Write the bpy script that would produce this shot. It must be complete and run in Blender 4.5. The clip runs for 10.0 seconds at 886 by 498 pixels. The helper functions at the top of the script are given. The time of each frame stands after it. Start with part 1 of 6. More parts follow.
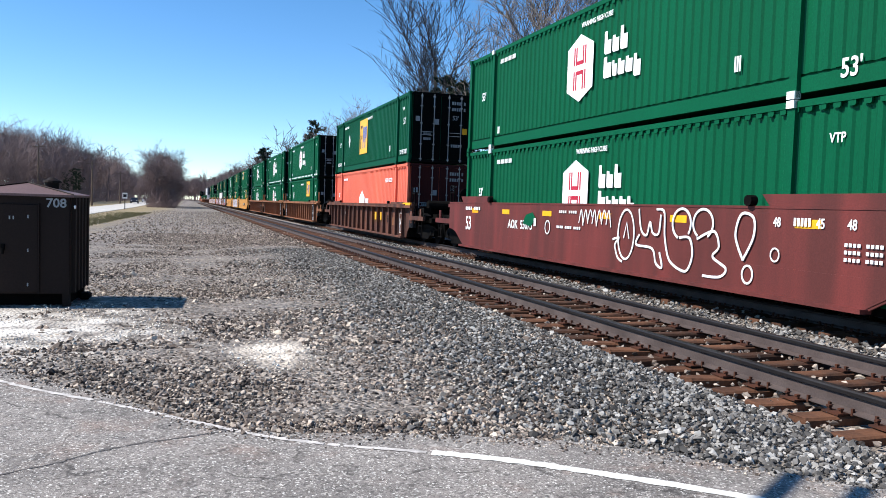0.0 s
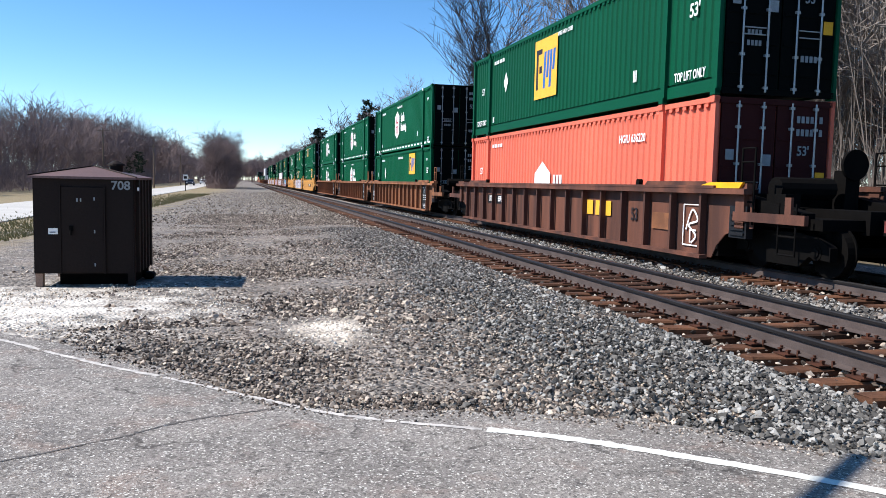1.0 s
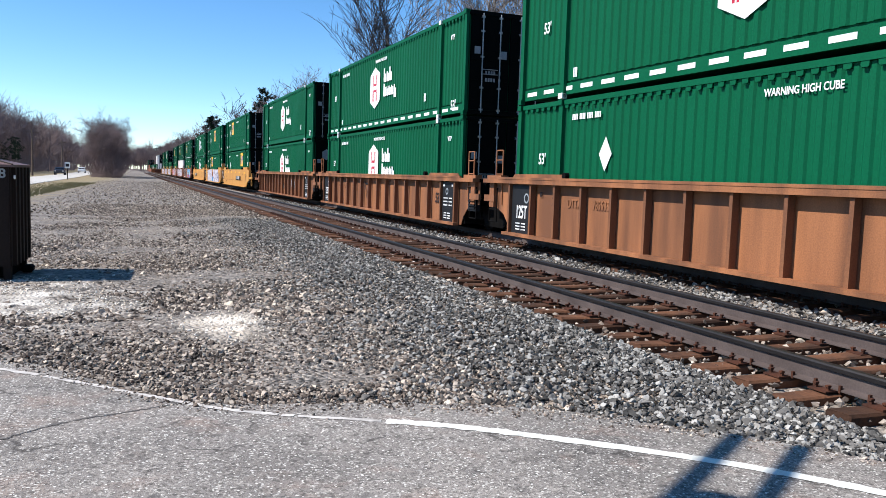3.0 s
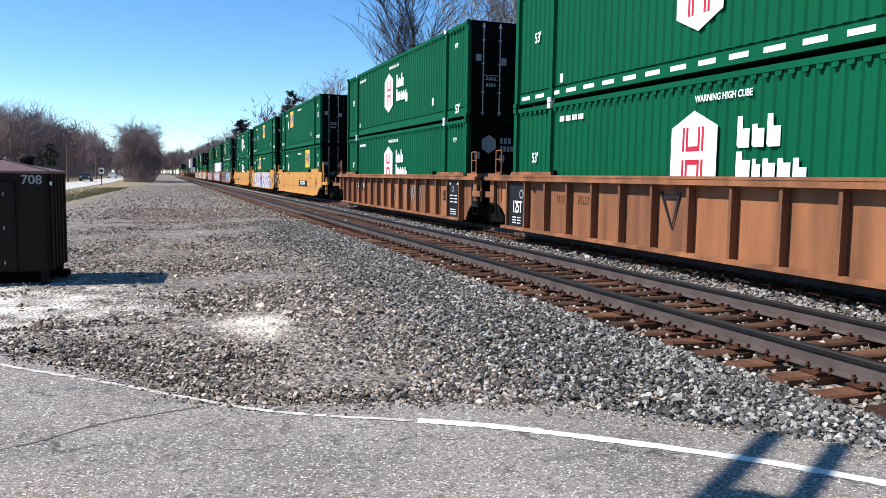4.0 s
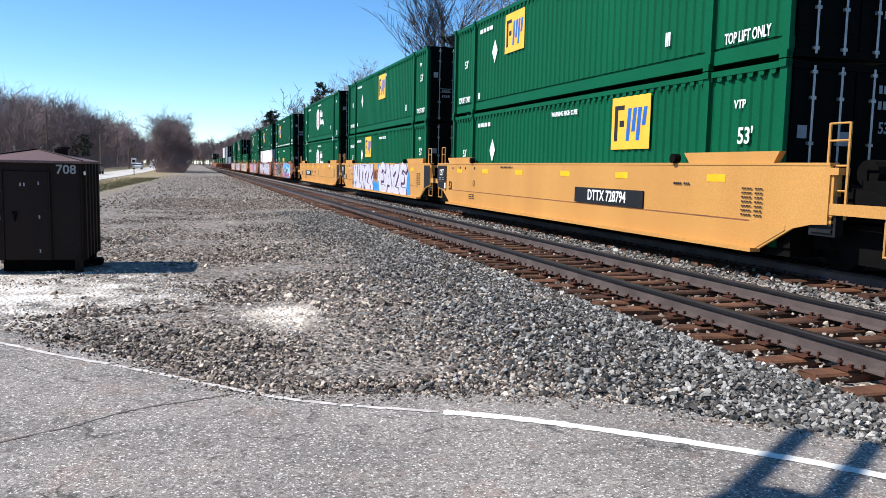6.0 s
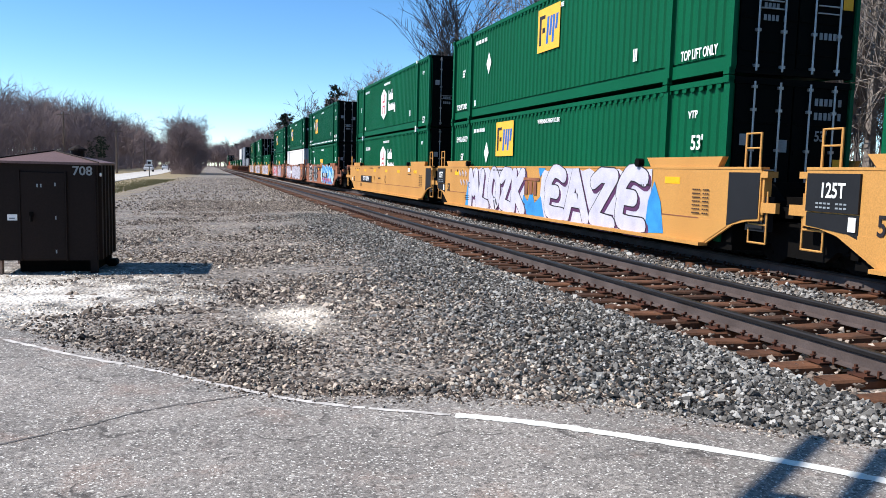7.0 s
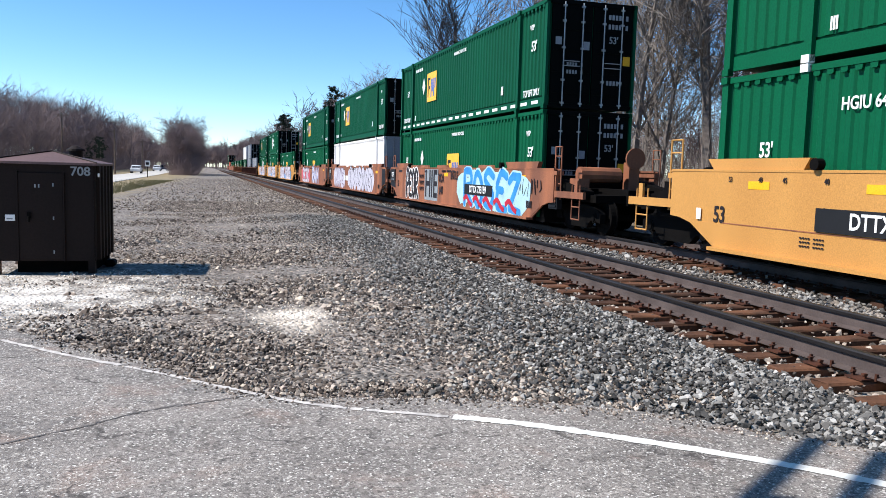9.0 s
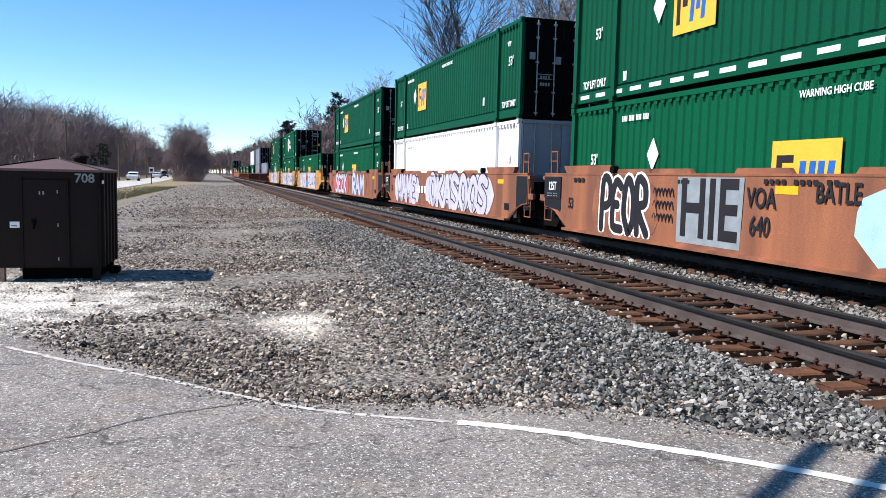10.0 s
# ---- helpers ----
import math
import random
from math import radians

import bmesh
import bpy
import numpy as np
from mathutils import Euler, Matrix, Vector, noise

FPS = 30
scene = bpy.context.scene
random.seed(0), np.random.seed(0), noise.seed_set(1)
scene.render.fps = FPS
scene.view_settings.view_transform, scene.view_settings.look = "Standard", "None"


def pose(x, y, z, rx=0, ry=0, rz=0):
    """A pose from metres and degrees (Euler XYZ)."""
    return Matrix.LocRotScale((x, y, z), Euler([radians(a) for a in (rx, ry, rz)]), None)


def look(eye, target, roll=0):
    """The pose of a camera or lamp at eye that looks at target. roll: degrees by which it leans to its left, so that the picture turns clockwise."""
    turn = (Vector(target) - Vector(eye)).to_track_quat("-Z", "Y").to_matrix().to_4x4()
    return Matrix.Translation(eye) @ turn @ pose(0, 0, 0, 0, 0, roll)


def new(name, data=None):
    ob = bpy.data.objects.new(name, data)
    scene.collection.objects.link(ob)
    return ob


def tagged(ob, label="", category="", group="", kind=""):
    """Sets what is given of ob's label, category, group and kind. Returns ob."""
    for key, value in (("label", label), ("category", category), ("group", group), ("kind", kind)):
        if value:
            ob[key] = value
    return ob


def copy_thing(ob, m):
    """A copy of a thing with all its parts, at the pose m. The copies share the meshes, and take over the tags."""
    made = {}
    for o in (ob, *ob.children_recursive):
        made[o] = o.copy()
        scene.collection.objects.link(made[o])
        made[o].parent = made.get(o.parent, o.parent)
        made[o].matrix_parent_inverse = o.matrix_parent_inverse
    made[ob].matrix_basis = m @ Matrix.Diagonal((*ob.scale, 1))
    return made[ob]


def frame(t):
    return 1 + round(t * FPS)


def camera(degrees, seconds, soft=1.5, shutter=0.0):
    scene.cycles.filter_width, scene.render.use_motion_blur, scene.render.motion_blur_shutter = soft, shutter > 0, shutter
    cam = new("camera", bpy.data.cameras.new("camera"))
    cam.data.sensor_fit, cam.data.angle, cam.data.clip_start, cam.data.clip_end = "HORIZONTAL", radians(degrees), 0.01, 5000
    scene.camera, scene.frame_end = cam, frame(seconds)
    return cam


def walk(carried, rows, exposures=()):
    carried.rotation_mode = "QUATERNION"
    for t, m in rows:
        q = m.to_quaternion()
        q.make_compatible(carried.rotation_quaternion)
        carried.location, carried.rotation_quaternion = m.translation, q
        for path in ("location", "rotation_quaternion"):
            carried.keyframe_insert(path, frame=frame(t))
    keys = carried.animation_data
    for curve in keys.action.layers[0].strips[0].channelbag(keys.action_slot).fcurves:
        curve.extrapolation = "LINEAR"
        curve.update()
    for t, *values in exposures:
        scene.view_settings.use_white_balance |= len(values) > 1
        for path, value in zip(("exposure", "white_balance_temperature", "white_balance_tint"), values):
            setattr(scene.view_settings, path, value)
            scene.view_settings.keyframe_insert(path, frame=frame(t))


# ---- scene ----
# World: x across the tracks, y along them (away), z up; road surface at z 0.
RAIL_Z = 0.20      # top of rail
TRACK_1 = 6.04     # centre of the empty track
TRACK_2 = 10.0     # centre of the track with the train
SPEED = 17.7       # train speed, m/s, towards -y
SECONDS = 10.0

cam = camera(59.2, SECONDS, 0.65, 0.0)
EYE = (0.0, 0.0, 1.6)
TURNS = [
    (0.0, -18.29, -3.06, -1.93), (0.5, -18.21, -3.09, -1.85), (1.0, -14.35, -4.77, -1.23), (1.2, -17.45, -5.6, -1.3), (1.5, -17.94, -5.99, -1.02),
    (2.0, -19.68, -6.52, -1.78), (3.3, -21.81, -4.92, -1.77), (3.5, -21.28, -5.04, -1.25), (4.0, -19.69, -5.27, -0.89),
    (4.5, -19.49, -5.87, -1.47), (5.0, -18.55, -5.59, -1.79), (5.5, -18.09, -5.91, -1.45), (7.0, -16.67, -5.71, -1.41),
    (7.5, -16.37, -6.04, -1.82), (8.0, -16.71, -6.22, -1.70), (8.5, -16.51, -5.89, -1.62), (9.0, -16.79, -5.59, -1.59),
    (9.5, -16.76, -5.31, -1.30), (10.0, -16.55, -5.21, -1.34)]
walk(cam, [(t, pose(*EYE, 90 + p, r, y)) for t, y, p, r in TURNS], ((0.0, 0.57, 6500, 10), (10.0, 0.57, 6500, 10)))

# ---- light ----
SUN_FROM = Vector((-0.75, 0.13, 0.80)).normalized()
world = bpy.data.worlds.new("sky")
scene.world = world
world.use_nodes = True
wn = world.node_tree
sky = wn.nodes.new("ShaderNodeTexSky")
sky.sky_type, sky.sun_disc = "NISHITA", False
sky.sun_elevation = math.asin(SUN_FROM.z)
sky.sun_rotation = math.atan2(SUN_FROM.x, SUN_FROM.y)
sky.air_density, sky.dust_density, sky.ozone_density = 0.65, 0.0, 2.0
tone = wn.nodes.new("ShaderNodeHueSaturation")
tone.inputs["Hue"].default_value, tone.inputs["Saturation"].default_value = 0.497, 1.24
wn.links.new(sky.outputs[0], tone.inputs["Color"])
wn.links.new(tone.outputs[0], wn.nodes["Background"].inputs[0])
wn.nodes["Background"].inputs[1].default_value = 0.142
sun = new("sun", bpy.data.lights.new("sun", "SUN"))
sun.data.energy, sun.data.angle, sun.data.color = 4.8, radians(0.53), (1.0, 0.96, 0.90)
sun.matrix_world = look((0, 0, 60), Vector((0, 0, 60)) - SUN_FROM)


# ---- materials ----
def lin(r, g, b):
    return tuple((c / 255 / 12.92 if c < 11 else ((c / 255 + 0.055) / 1.055) ** 2.4) for c in (r, g, b)) + (1.0,)


def material(name, base, second=None, rough=0.6, metal=0.0, scale=3.0, fine=60.0, bump=0.1, mix=0.5, streak=False, vary=0.0, dist=0.01, gloss=0.3):
    """Paint, metal, earth: two colours mixed by coarse noise, fine grain, bump."""
    m = bpy.data.materials.new(name)
    m.use_nodes = True
    nt = m.node_tree
    n, l = nt.nodes, nt.links
    bs = n["Principled BSDF"]
    tc = n.new("ShaderNodeTexCoord")
    vec = tc.outputs["Object"]
    if streak:
        mp = n.new("ShaderNodeMapping")
        mp.inputs["Scale"].default_value = (1, 1, 0.12)
        l.new(vec, mp.inputs[0])
        svec = mp.outputs[0]
    else:
        svec = vec
    a = n.new("ShaderNodeTexNoise")
    a.inputs["Scale"].default_value, a.inputs["Detail"].default_value = scale, 6
    l.new(svec, a.inputs["Vector"])
    b = n.new("ShaderNodeTexNoise")
    b.inputs["Scale"].default_value, b.inputs["Detail"].default_value = fine, 3
    l.new(vec, b.inputs["Vector"])
    ramp = n.new("ShaderNodeMapRange")
    ramp.inputs[1].default_value, ramp.inputs[2].default_value = 0.5 - 0.25, 0.5 + 0.3
    ramp.inputs[3].default_value, ramp.inputs[4].default_value = 0.0, mix * 2
    l.new(a.outputs[0], ramp.inputs[0])
    c = n.new("ShaderNodeMixRGB")
    c.inputs[1].default_value = base
    c.inputs[2].default_value = second or tuple(x * 0.7 for x in base[:3]) + (1,)
    l.new(ramp.outputs[0], c.inputs[0])
    d = n.new("ShaderNodeMixRGB")
    d.blend_type = "OVERLAY"
    d.inputs[0].default_value = 0.35
    l.new(c.outputs[0], d.inputs[1])
    l.new(b.outputs[0], d.inputs[2])
    out = d.outputs[0]
    if vary:
        oi = n.new("ShaderNodeObjectInfo")
        mr = n.new("ShaderNodeMapRange")
        mr.inputs[3].default_value, mr.inputs[4].default_value = 1 - vary, 1 + vary
        l.new(oi.outputs["Random"], mr.inputs[0])
        h = n.new("ShaderNodeHueSaturation")
        l.new(mr.outputs[0], h.inputs["Value"])
        l.new(out, h.inputs["Color"])
        out = h.outputs[0]
    l.new(out, bs.inputs["Base Color"])
    bs.inputs["Roughness"].default_value, bs.inputs["Metallic"].default_value = rough, metal
    bs.inputs["Specular IOR Level"].default_value = gloss
    if bump:
        bp = n.new("ShaderNodeBump")
        bp.inputs["Strength"].default_value, bp.inputs["Distance"].default_value = bump, dist
        l.new(b.outputs[0], bp.inputs["Height"])
        l.new(bp.outputs[0], bs.inputs["Normal"])
    return m


M = {}
M["green"] = material("container_green", lin(2, 86, 56), lin(2, 73, 46), 0.55, 0, 0.8, 40, 0.05, 0.35, True, gloss=0.1)
M["green_dark"] = material("container_green_dark", lin(2, 77, 52), lin(2, 65, 43), 0.55, 0, 0.8, 40, 0.05, 0.35, True, gloss=0.1)
M["orange"] = material("container_orange", lin(222, 112, 86), lin(204, 96, 76), 0.55, 0, 0.8, 40, 0.05, 0.4, True)
M["white"] = material("container_white", lin(238, 236, 234), lin(215, 210, 205), 0.5, 0, 0.8, 40, 0.05, 0.4, True)
M["grey"] = material("container_grey", lin(150, 156, 166), lin(120, 124, 132), 0.5, 0, 0.8, 40, 0.05, 0.4, True)
# Door paints carry the shade of container ends turned from the sun.
M["door"] = material("shaded_door_paint", lin(4, 8, 8), lin(3, 6, 6), 0.8, 0, 1.5, 40, 0.05, 0.4, True, gloss=0.08)
M["door_red_shaded"] = material("shaded_door_red_paint", lin(58, 11, 10), lin(44, 9, 9), 0.85, 0, 1.5, 40, 0.05, 0.4, True)
M["brown"] = material("car_brown", lin(122, 76, 58), lin(72, 46, 38), 0.75, 0, 1.7, 45, 0.15, 0.75, True)
M["tan"] = material("car_orange_brown", lin(166, 108, 70), lin(108, 70, 48), 0.7, 0, 1.7, 45, 0.15, 0.75, True)
M["maroon"] = material("car_maroon", lin(116, 50, 46), lin(84, 40, 36), 0.65, 0, 1.7, 45, 0.15, 0.75, True)
M["yellow"] = material("car_yellow", lin(192, 140, 74), lin(174, 123, 63), 0.6, 0, 0.9, 45, 0.08, 0.45, True)
M["rust"] = material("car_rust", lin(164, 102, 70), lin(116, 74, 56), 0.75, 0, 1.7, 45, 0.15, 0.75, True)
M["sign_yellow"] = material("marker_yellow", lin(245, 180, 30), lin(225, 160, 25), 0.5, 0, 3, 60, 0.02)
M["black"] = material("black_paint", lin(26, 26, 29), lin(18, 18, 20), 0.6, 0, 2, 50, 0.08)
# Steel taken near black, so undercar shade is held in its colour.
M["shaded_dark_steel"] = material("shaded_dark_steel", lin(14, 12, 11), lin(7, 6, 6), 0.85, 0, 4, 60, 0.2, gloss=0.08)
M["steel"] = material("galvanised_bar", lin(176, 178, 180), lin(140, 140, 140), 0.45, 0.6, 5, 60, 0.05)
M["rail_side"] = material("rail_side_rust", lin(92, 80, 76), lin(62, 52, 49), 0.75, 0.1, 2.5, 60, 0.12)
M["rail_top"] = material("rail_head_dark", lin(44, 41, 41), lin(30, 27, 27), 0.5, 0.3, 3, 50, 0.03)
M["tie"] = material("tie_wood", lin(112, 72, 48), lin(32, 26, 24), 0.9, 0, 1.6, 30, 0.5, 0.6, False, 0.45, 0.02)
M["plate"] = material("tie_plate_rust", lin(92, 52, 34), lin(48, 32, 26), 0.85, 0.2, 5, 60, 0.25)
M["letter_white"] = material("white_lettering", lin(242, 242, 240), lin(222, 222, 220), 0.5, 0, 3, 60, 0)
M["letter_grey"] = material("grey_lettering", lin(150, 156, 160), lin(120, 126, 130), 0.5, 0, 3, 60, 0)
M["letter_dark"] = material("dark_lettering", lin(30, 26, 30), lin(40, 34, 36), 0.55, 0, 3, 60, 0)
M["letter_red"] = material("red_emblem", lin(186, 40, 62), lin(170, 34, 54), 0.5, 0, 3, 60, 0)
M["letter_blue"] = material("blue_emblem", lin(40, 100, 175), lin(34, 86, 160), 0.5, 0, 3, 60, 0)
M["panel_yellow"] = material("panel_yellow", lin(238, 180, 60), lin(226, 166, 50), 0.5, 0, 3, 60, 0)
M["spray_white"] = material("spray_white", lin(200, 196, 206), lin(172, 168, 182), 0.55, 0, 3, 60, 0)
M["spray_blue"] = material("spray_blue", lin(60, 150, 205), lin(40, 110, 175), 0.55, 0, 3, 60, 0)
M["spray_purple"] = material("spray_purple", lin(96, 52, 92), lin(70, 40, 70), 0.55, 0, 3, 60, 0)
M["spray_pink"] = material("spray_pink", lin(205, 90, 105), lin(180, 74, 90), 0.55, 0, 3, 60, 0)
# Dark brown, taken darker still to hold the shade of the visible walls.
M["box_brown_shaded"] = material("box_brown_shaded", lin(36, 27, 24), lin(26, 20, 18), 0.65, 0, 1.6, 40, 0.06, 0.4, True, gloss=0.12)
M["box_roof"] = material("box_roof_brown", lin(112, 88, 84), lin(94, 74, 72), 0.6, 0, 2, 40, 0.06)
M["concrete"] = material("concrete_block", lin(160, 130, 112), lin(130, 106, 92), 0.9, 0, 6, 60, 0.3)
M["bark"] = material("bark_grey", lin(140, 130, 122), lin(100, 91, 85), 0.9, 0, 5, 40, 0.3)
# Same bark, its grey darkened for crowns outlined against the bright sky.
M["twig_against_sky"] = material("twig_against_sky", lin(86, 78, 77), lin(60, 54, 54), 0.9, 0, 0.5, 20, 0.0)
M["bark_far"] = material("bark_brown", lin(134, 119, 116), lin(98, 86, 84), 0.9, 0, 0.6, 10, 0.0)
M["twig_red"] = material("twig_buds", lin(132, 115, 114), lin(98, 84, 83), 0.9, 0, 0.4, 10, 0.0, 0.5, False, 0.15)
M["needle"] = material("pine_needles", lin(34, 52, 34), lin(18, 30, 20), 0.8, 0, 0.8, 20, 0.0)
M["grass"] = material("dry_grass", lin(140, 130, 96), lin(112, 112, 74), 0.9, 0, 0.5, 20, 0.0)
M["car_white"] = material("car_paint_white", lin(225, 228, 232), None, 0.3, 0, 2, 50, 0)
M["car_dark"] = material("car_paint_dark", lin(50, 56, 70), None, 0.3, 0, 2, 50, 0)
M["glass_dark"] = material("tinted_glass", lin(24, 28, 32), None, 0.1, 0, 2, 50, 0)
M["pole_wood"] = material("pole_wood", lin(116, 100, 88), lin(90, 78, 70), 0.9, 0, 2, 30, 0.2)
M["line_paint"] = material("road_line_paint", lin(236, 234, 226), lin(190, 188, 182), 0.7, 0, 9, 120, 0.1, 0.45)
M["line_worn"] = material("road_line_worn", lin(224, 217, 211), lin(168, 162, 157), 0.85, 0, 9, 120, 0.1, 0.7)
M["tar"] = material("tar_seam", lin(78, 74, 72), lin(104, 100, 98), 0.9, 0, 6, 90, 0.1)
M["road_far"] = material("road_pale", lin(196, 192, 186), lin(176, 172, 166), 0.9, 0, 0.4, 20, 0.0)


def stone_material(name, dark, light, warm):
    m = material(name, dark, light, 0.9, 0, 14, 90, 0.3, 0.5)
    nt = m.node_tree
    n, l = nt.nodes, nt.links
    geo = n.new("ShaderNodeNewGeometry")
    cr = n.new("ShaderNodeValToRGB")
    e = cr.color_ramp.elements
    e[0].color, e[1].color = dark, light
    mid = cr.color_ramp.elements.new(0.55)
    mid.color = warm
    l.new(geo.outputs["Random Per Island"], cr.inputs[0])
    mul = n.new("ShaderNodeMixRGB")
    mul.blend_type, mul.inputs[0].default_value = "OVERLAY", 0.4
    old = n["Principled BSDF"].inputs["Base Color"].links[0].from_socket
    l.new(cr.outputs[0], mul.inputs[1])
    l.new(old, mul.inputs[2])
    l.new(mul.outputs[0], n["Principled BSDF"].inputs["Base Color"])
    return m


M["stone"] = stone_material("ballast_stone", lin(52, 47, 45), lin(214, 203, 190), lin(130, 117, 107))
M["stone_blue"] = stone_material("fresh_ballast_stone", lin(54, 53, 52), lin(190, 187, 182), lin(118, 114, 110))
M["limestone"] = stone_material("limestone_chips", lin(150, 140, 128), lin(244, 236, 226), lin(224, 212, 198))


def ground_material():
    """Grey gravel, with pale limestone spread by the box, brown dust and grass further off."""
    m = bpy.data.materials.new("gravel_ground")
    m.use_nodes = True
    n, l = m.node_tree.nodes, m.node_tree.links
    bs = n["Principled BSDF"]
    bs.inputs["Roughness"].default_value = 0.95
    pos = n.new("ShaderNodeNewGeometry").outputs["Position"]

    def noise_node(scale, detail=5):
        a = n.new("ShaderNodeTexNoise")
        a.inputs["Scale"].default_value, a.inputs["Detail"].default_value = scale, detail
        l.new(pos, a.inputs["Vector"])
        return a.outputs[0]

    def calc(op, a, b=None, clamp=False):
        k = n.new("ShaderNodeMath")
        k.operation, k.use_clamp = op, clamp
        for i, v in enumerate((a, b)):
            if v is None:
                continue
            if isinstance(v, (int, float)):
                k.inputs[i].default_value = v
            else:
                l.new(v, k.inputs[i])
        return k.outputs[0]

    def mixed(fac, a, b):
        k = n.new("ShaderNodeMixRGB")
        for i, v in ((0, fac), (1, a), (2, b)):
            if isinstance(v, tuple):
                k.inputs[i].default_value = v
            else:
                l.new(v, k.inputs[i])
        return k.outputs[0]

    sep = n.new("ShaderNodeSeparateXYZ")
    l.new(pos, sep.inputs[0])
    X, Y = sep.outputs[0], sep.outputs[1]
    vor = n.new("ShaderNodeTexVoronoi")
    vor.inputs["Scale"].default_value = 24
    l.new(pos, vor.inputs["Vector"])
    vor2 = n.new("ShaderNodeTexVoronoi")
    vor2.inputs["Scale"].default_value = 9
    l.new(pos, vor2.inputs["Vector"])
    cells = n.new("ShaderNodeSeparateColor")
    l.new(vor.outputs["Color"], cells.inputs[0])
    base = mixed(cells.outputs[0], lin(42, 39, 37), lin(168, 158, 149))
    base = mixed(calc("MULTIPLY", calc("SUBTRACT", noise_node(1.1, 8), 0.4), 2.0, True), base, lin(136, 122, 110))
    base = mixed(calc("MULTIPLY", calc("SUBTRACT", noise_node(3.3, 8), 0.55), 5.0, True), base, lin(84, 78, 74))
    big = noise_node(0.35)
    dust = calc("MULTIPLY", calc("SUBTRACT", big, 0.52), 2.6, True)
    base = mixed(calc("MULTIPLY", calc("SUBTRACT", noise_node(7.5, 4), 0.56), 7.0, True), base, lin(70, 66, 63))
    base = mixed(calc("MULTIPLY", calc("SUBTRACT", noise_node(9.0, 4), 0.6), 7.0, True), base, lin(196, 188, 178))
    base = mixed(calc("MULTIPLY", calc("SUBTRACT", noise_node(1.7, 6), 0.5), 4.0, True), base, lin(96, 90, 84))
    base = mixed(dust, base, lin(150, 138, 124))

    def spot(cx, cy, rx, ry, gain):
        dx = calc("DIVIDE", calc("SUBTRACT", X, cx), rx)
        dy = calc("DIVIDE", calc("SUBTRACT", Y, cy), ry)
        r = calc("ADD", calc("MULTIPLY", dx, dx), calc("MULTIPLY", dy, dy))
        r = calc("SUBTRACT", 1.0, r)
        r = calc("ADD", r, calc("MULTIPLY", calc("SUBTRACT", noise_node(2.2, 8), 0.5), 3.6))
        return calc("MULTIPLY", r, gain, True)

    base = mixed(spot(-4.2, 10.4, 4.2, 2.7, 0.9), base, lin(226, 218, 208))
    base = mixed(spot(0.95, 8.6, 0.5, 0.75, 0.8), base, lin(224, 210, 194))
    # grass and dry weeds beyond the gravel, left of a line that nears the track far away
    edge = calc("SUBTRACT", calc("MULTIPLY", Y, 0.04), 5.3)
    edge = calc("MINIMUM", edge, -0.9)
    left = calc("SUBTRACT", edge, X)
    left = calc("ADD", left, calc("MULTIPLY", calc("SUBTRACT", noise_node(0.5, 6), 0.5), 9.0))
    grassy = calc("MULTIPLY", left, 0.3, True)
    far = calc("MULTIPLY", calc("SUBTRACT", Y, 17.0), 0.3, True)
    grassy = calc("MULTIPLY", grassy, far)
    tone = mixed(noise_node(0.25, 6), lin(134, 122, 88), lin(170, 148, 120))
    tone = mixed(noise_node(3.0, 6), tone, lin(128, 116, 86))
    base = mixed(grassy, base, tone)
    # leaf litter under the woods behind the tracks
    wood = calc("MULTIPLY", calc("SUBTRACT", X, 14.5), 0.5, True)
    base = mixed(wood, base, mixed(noise_node(1.5, 6), lin(120, 100, 78), lin(84, 80, 58)))
    l.new(base, bs.inputs["Base Color"])
    hgt = calc("ADD", calc("MULTIPLY", vor.outputs["Distance"], 1.0), calc("MULTIPLY", vor2.outputs["Distance"], 0.8))
    bp = n.new("ShaderNodeBump")
    bp.inputs["Strength"].default_value, bp.inputs["Distance"].default_value = 0.9, 0.03
    bp.invert = True
    l.new(hgt, bp.inputs["Height"])
    l.new(bp.outputs[0], bs.inputs["Normal"])
    return m


M["ground"] = ground_material()


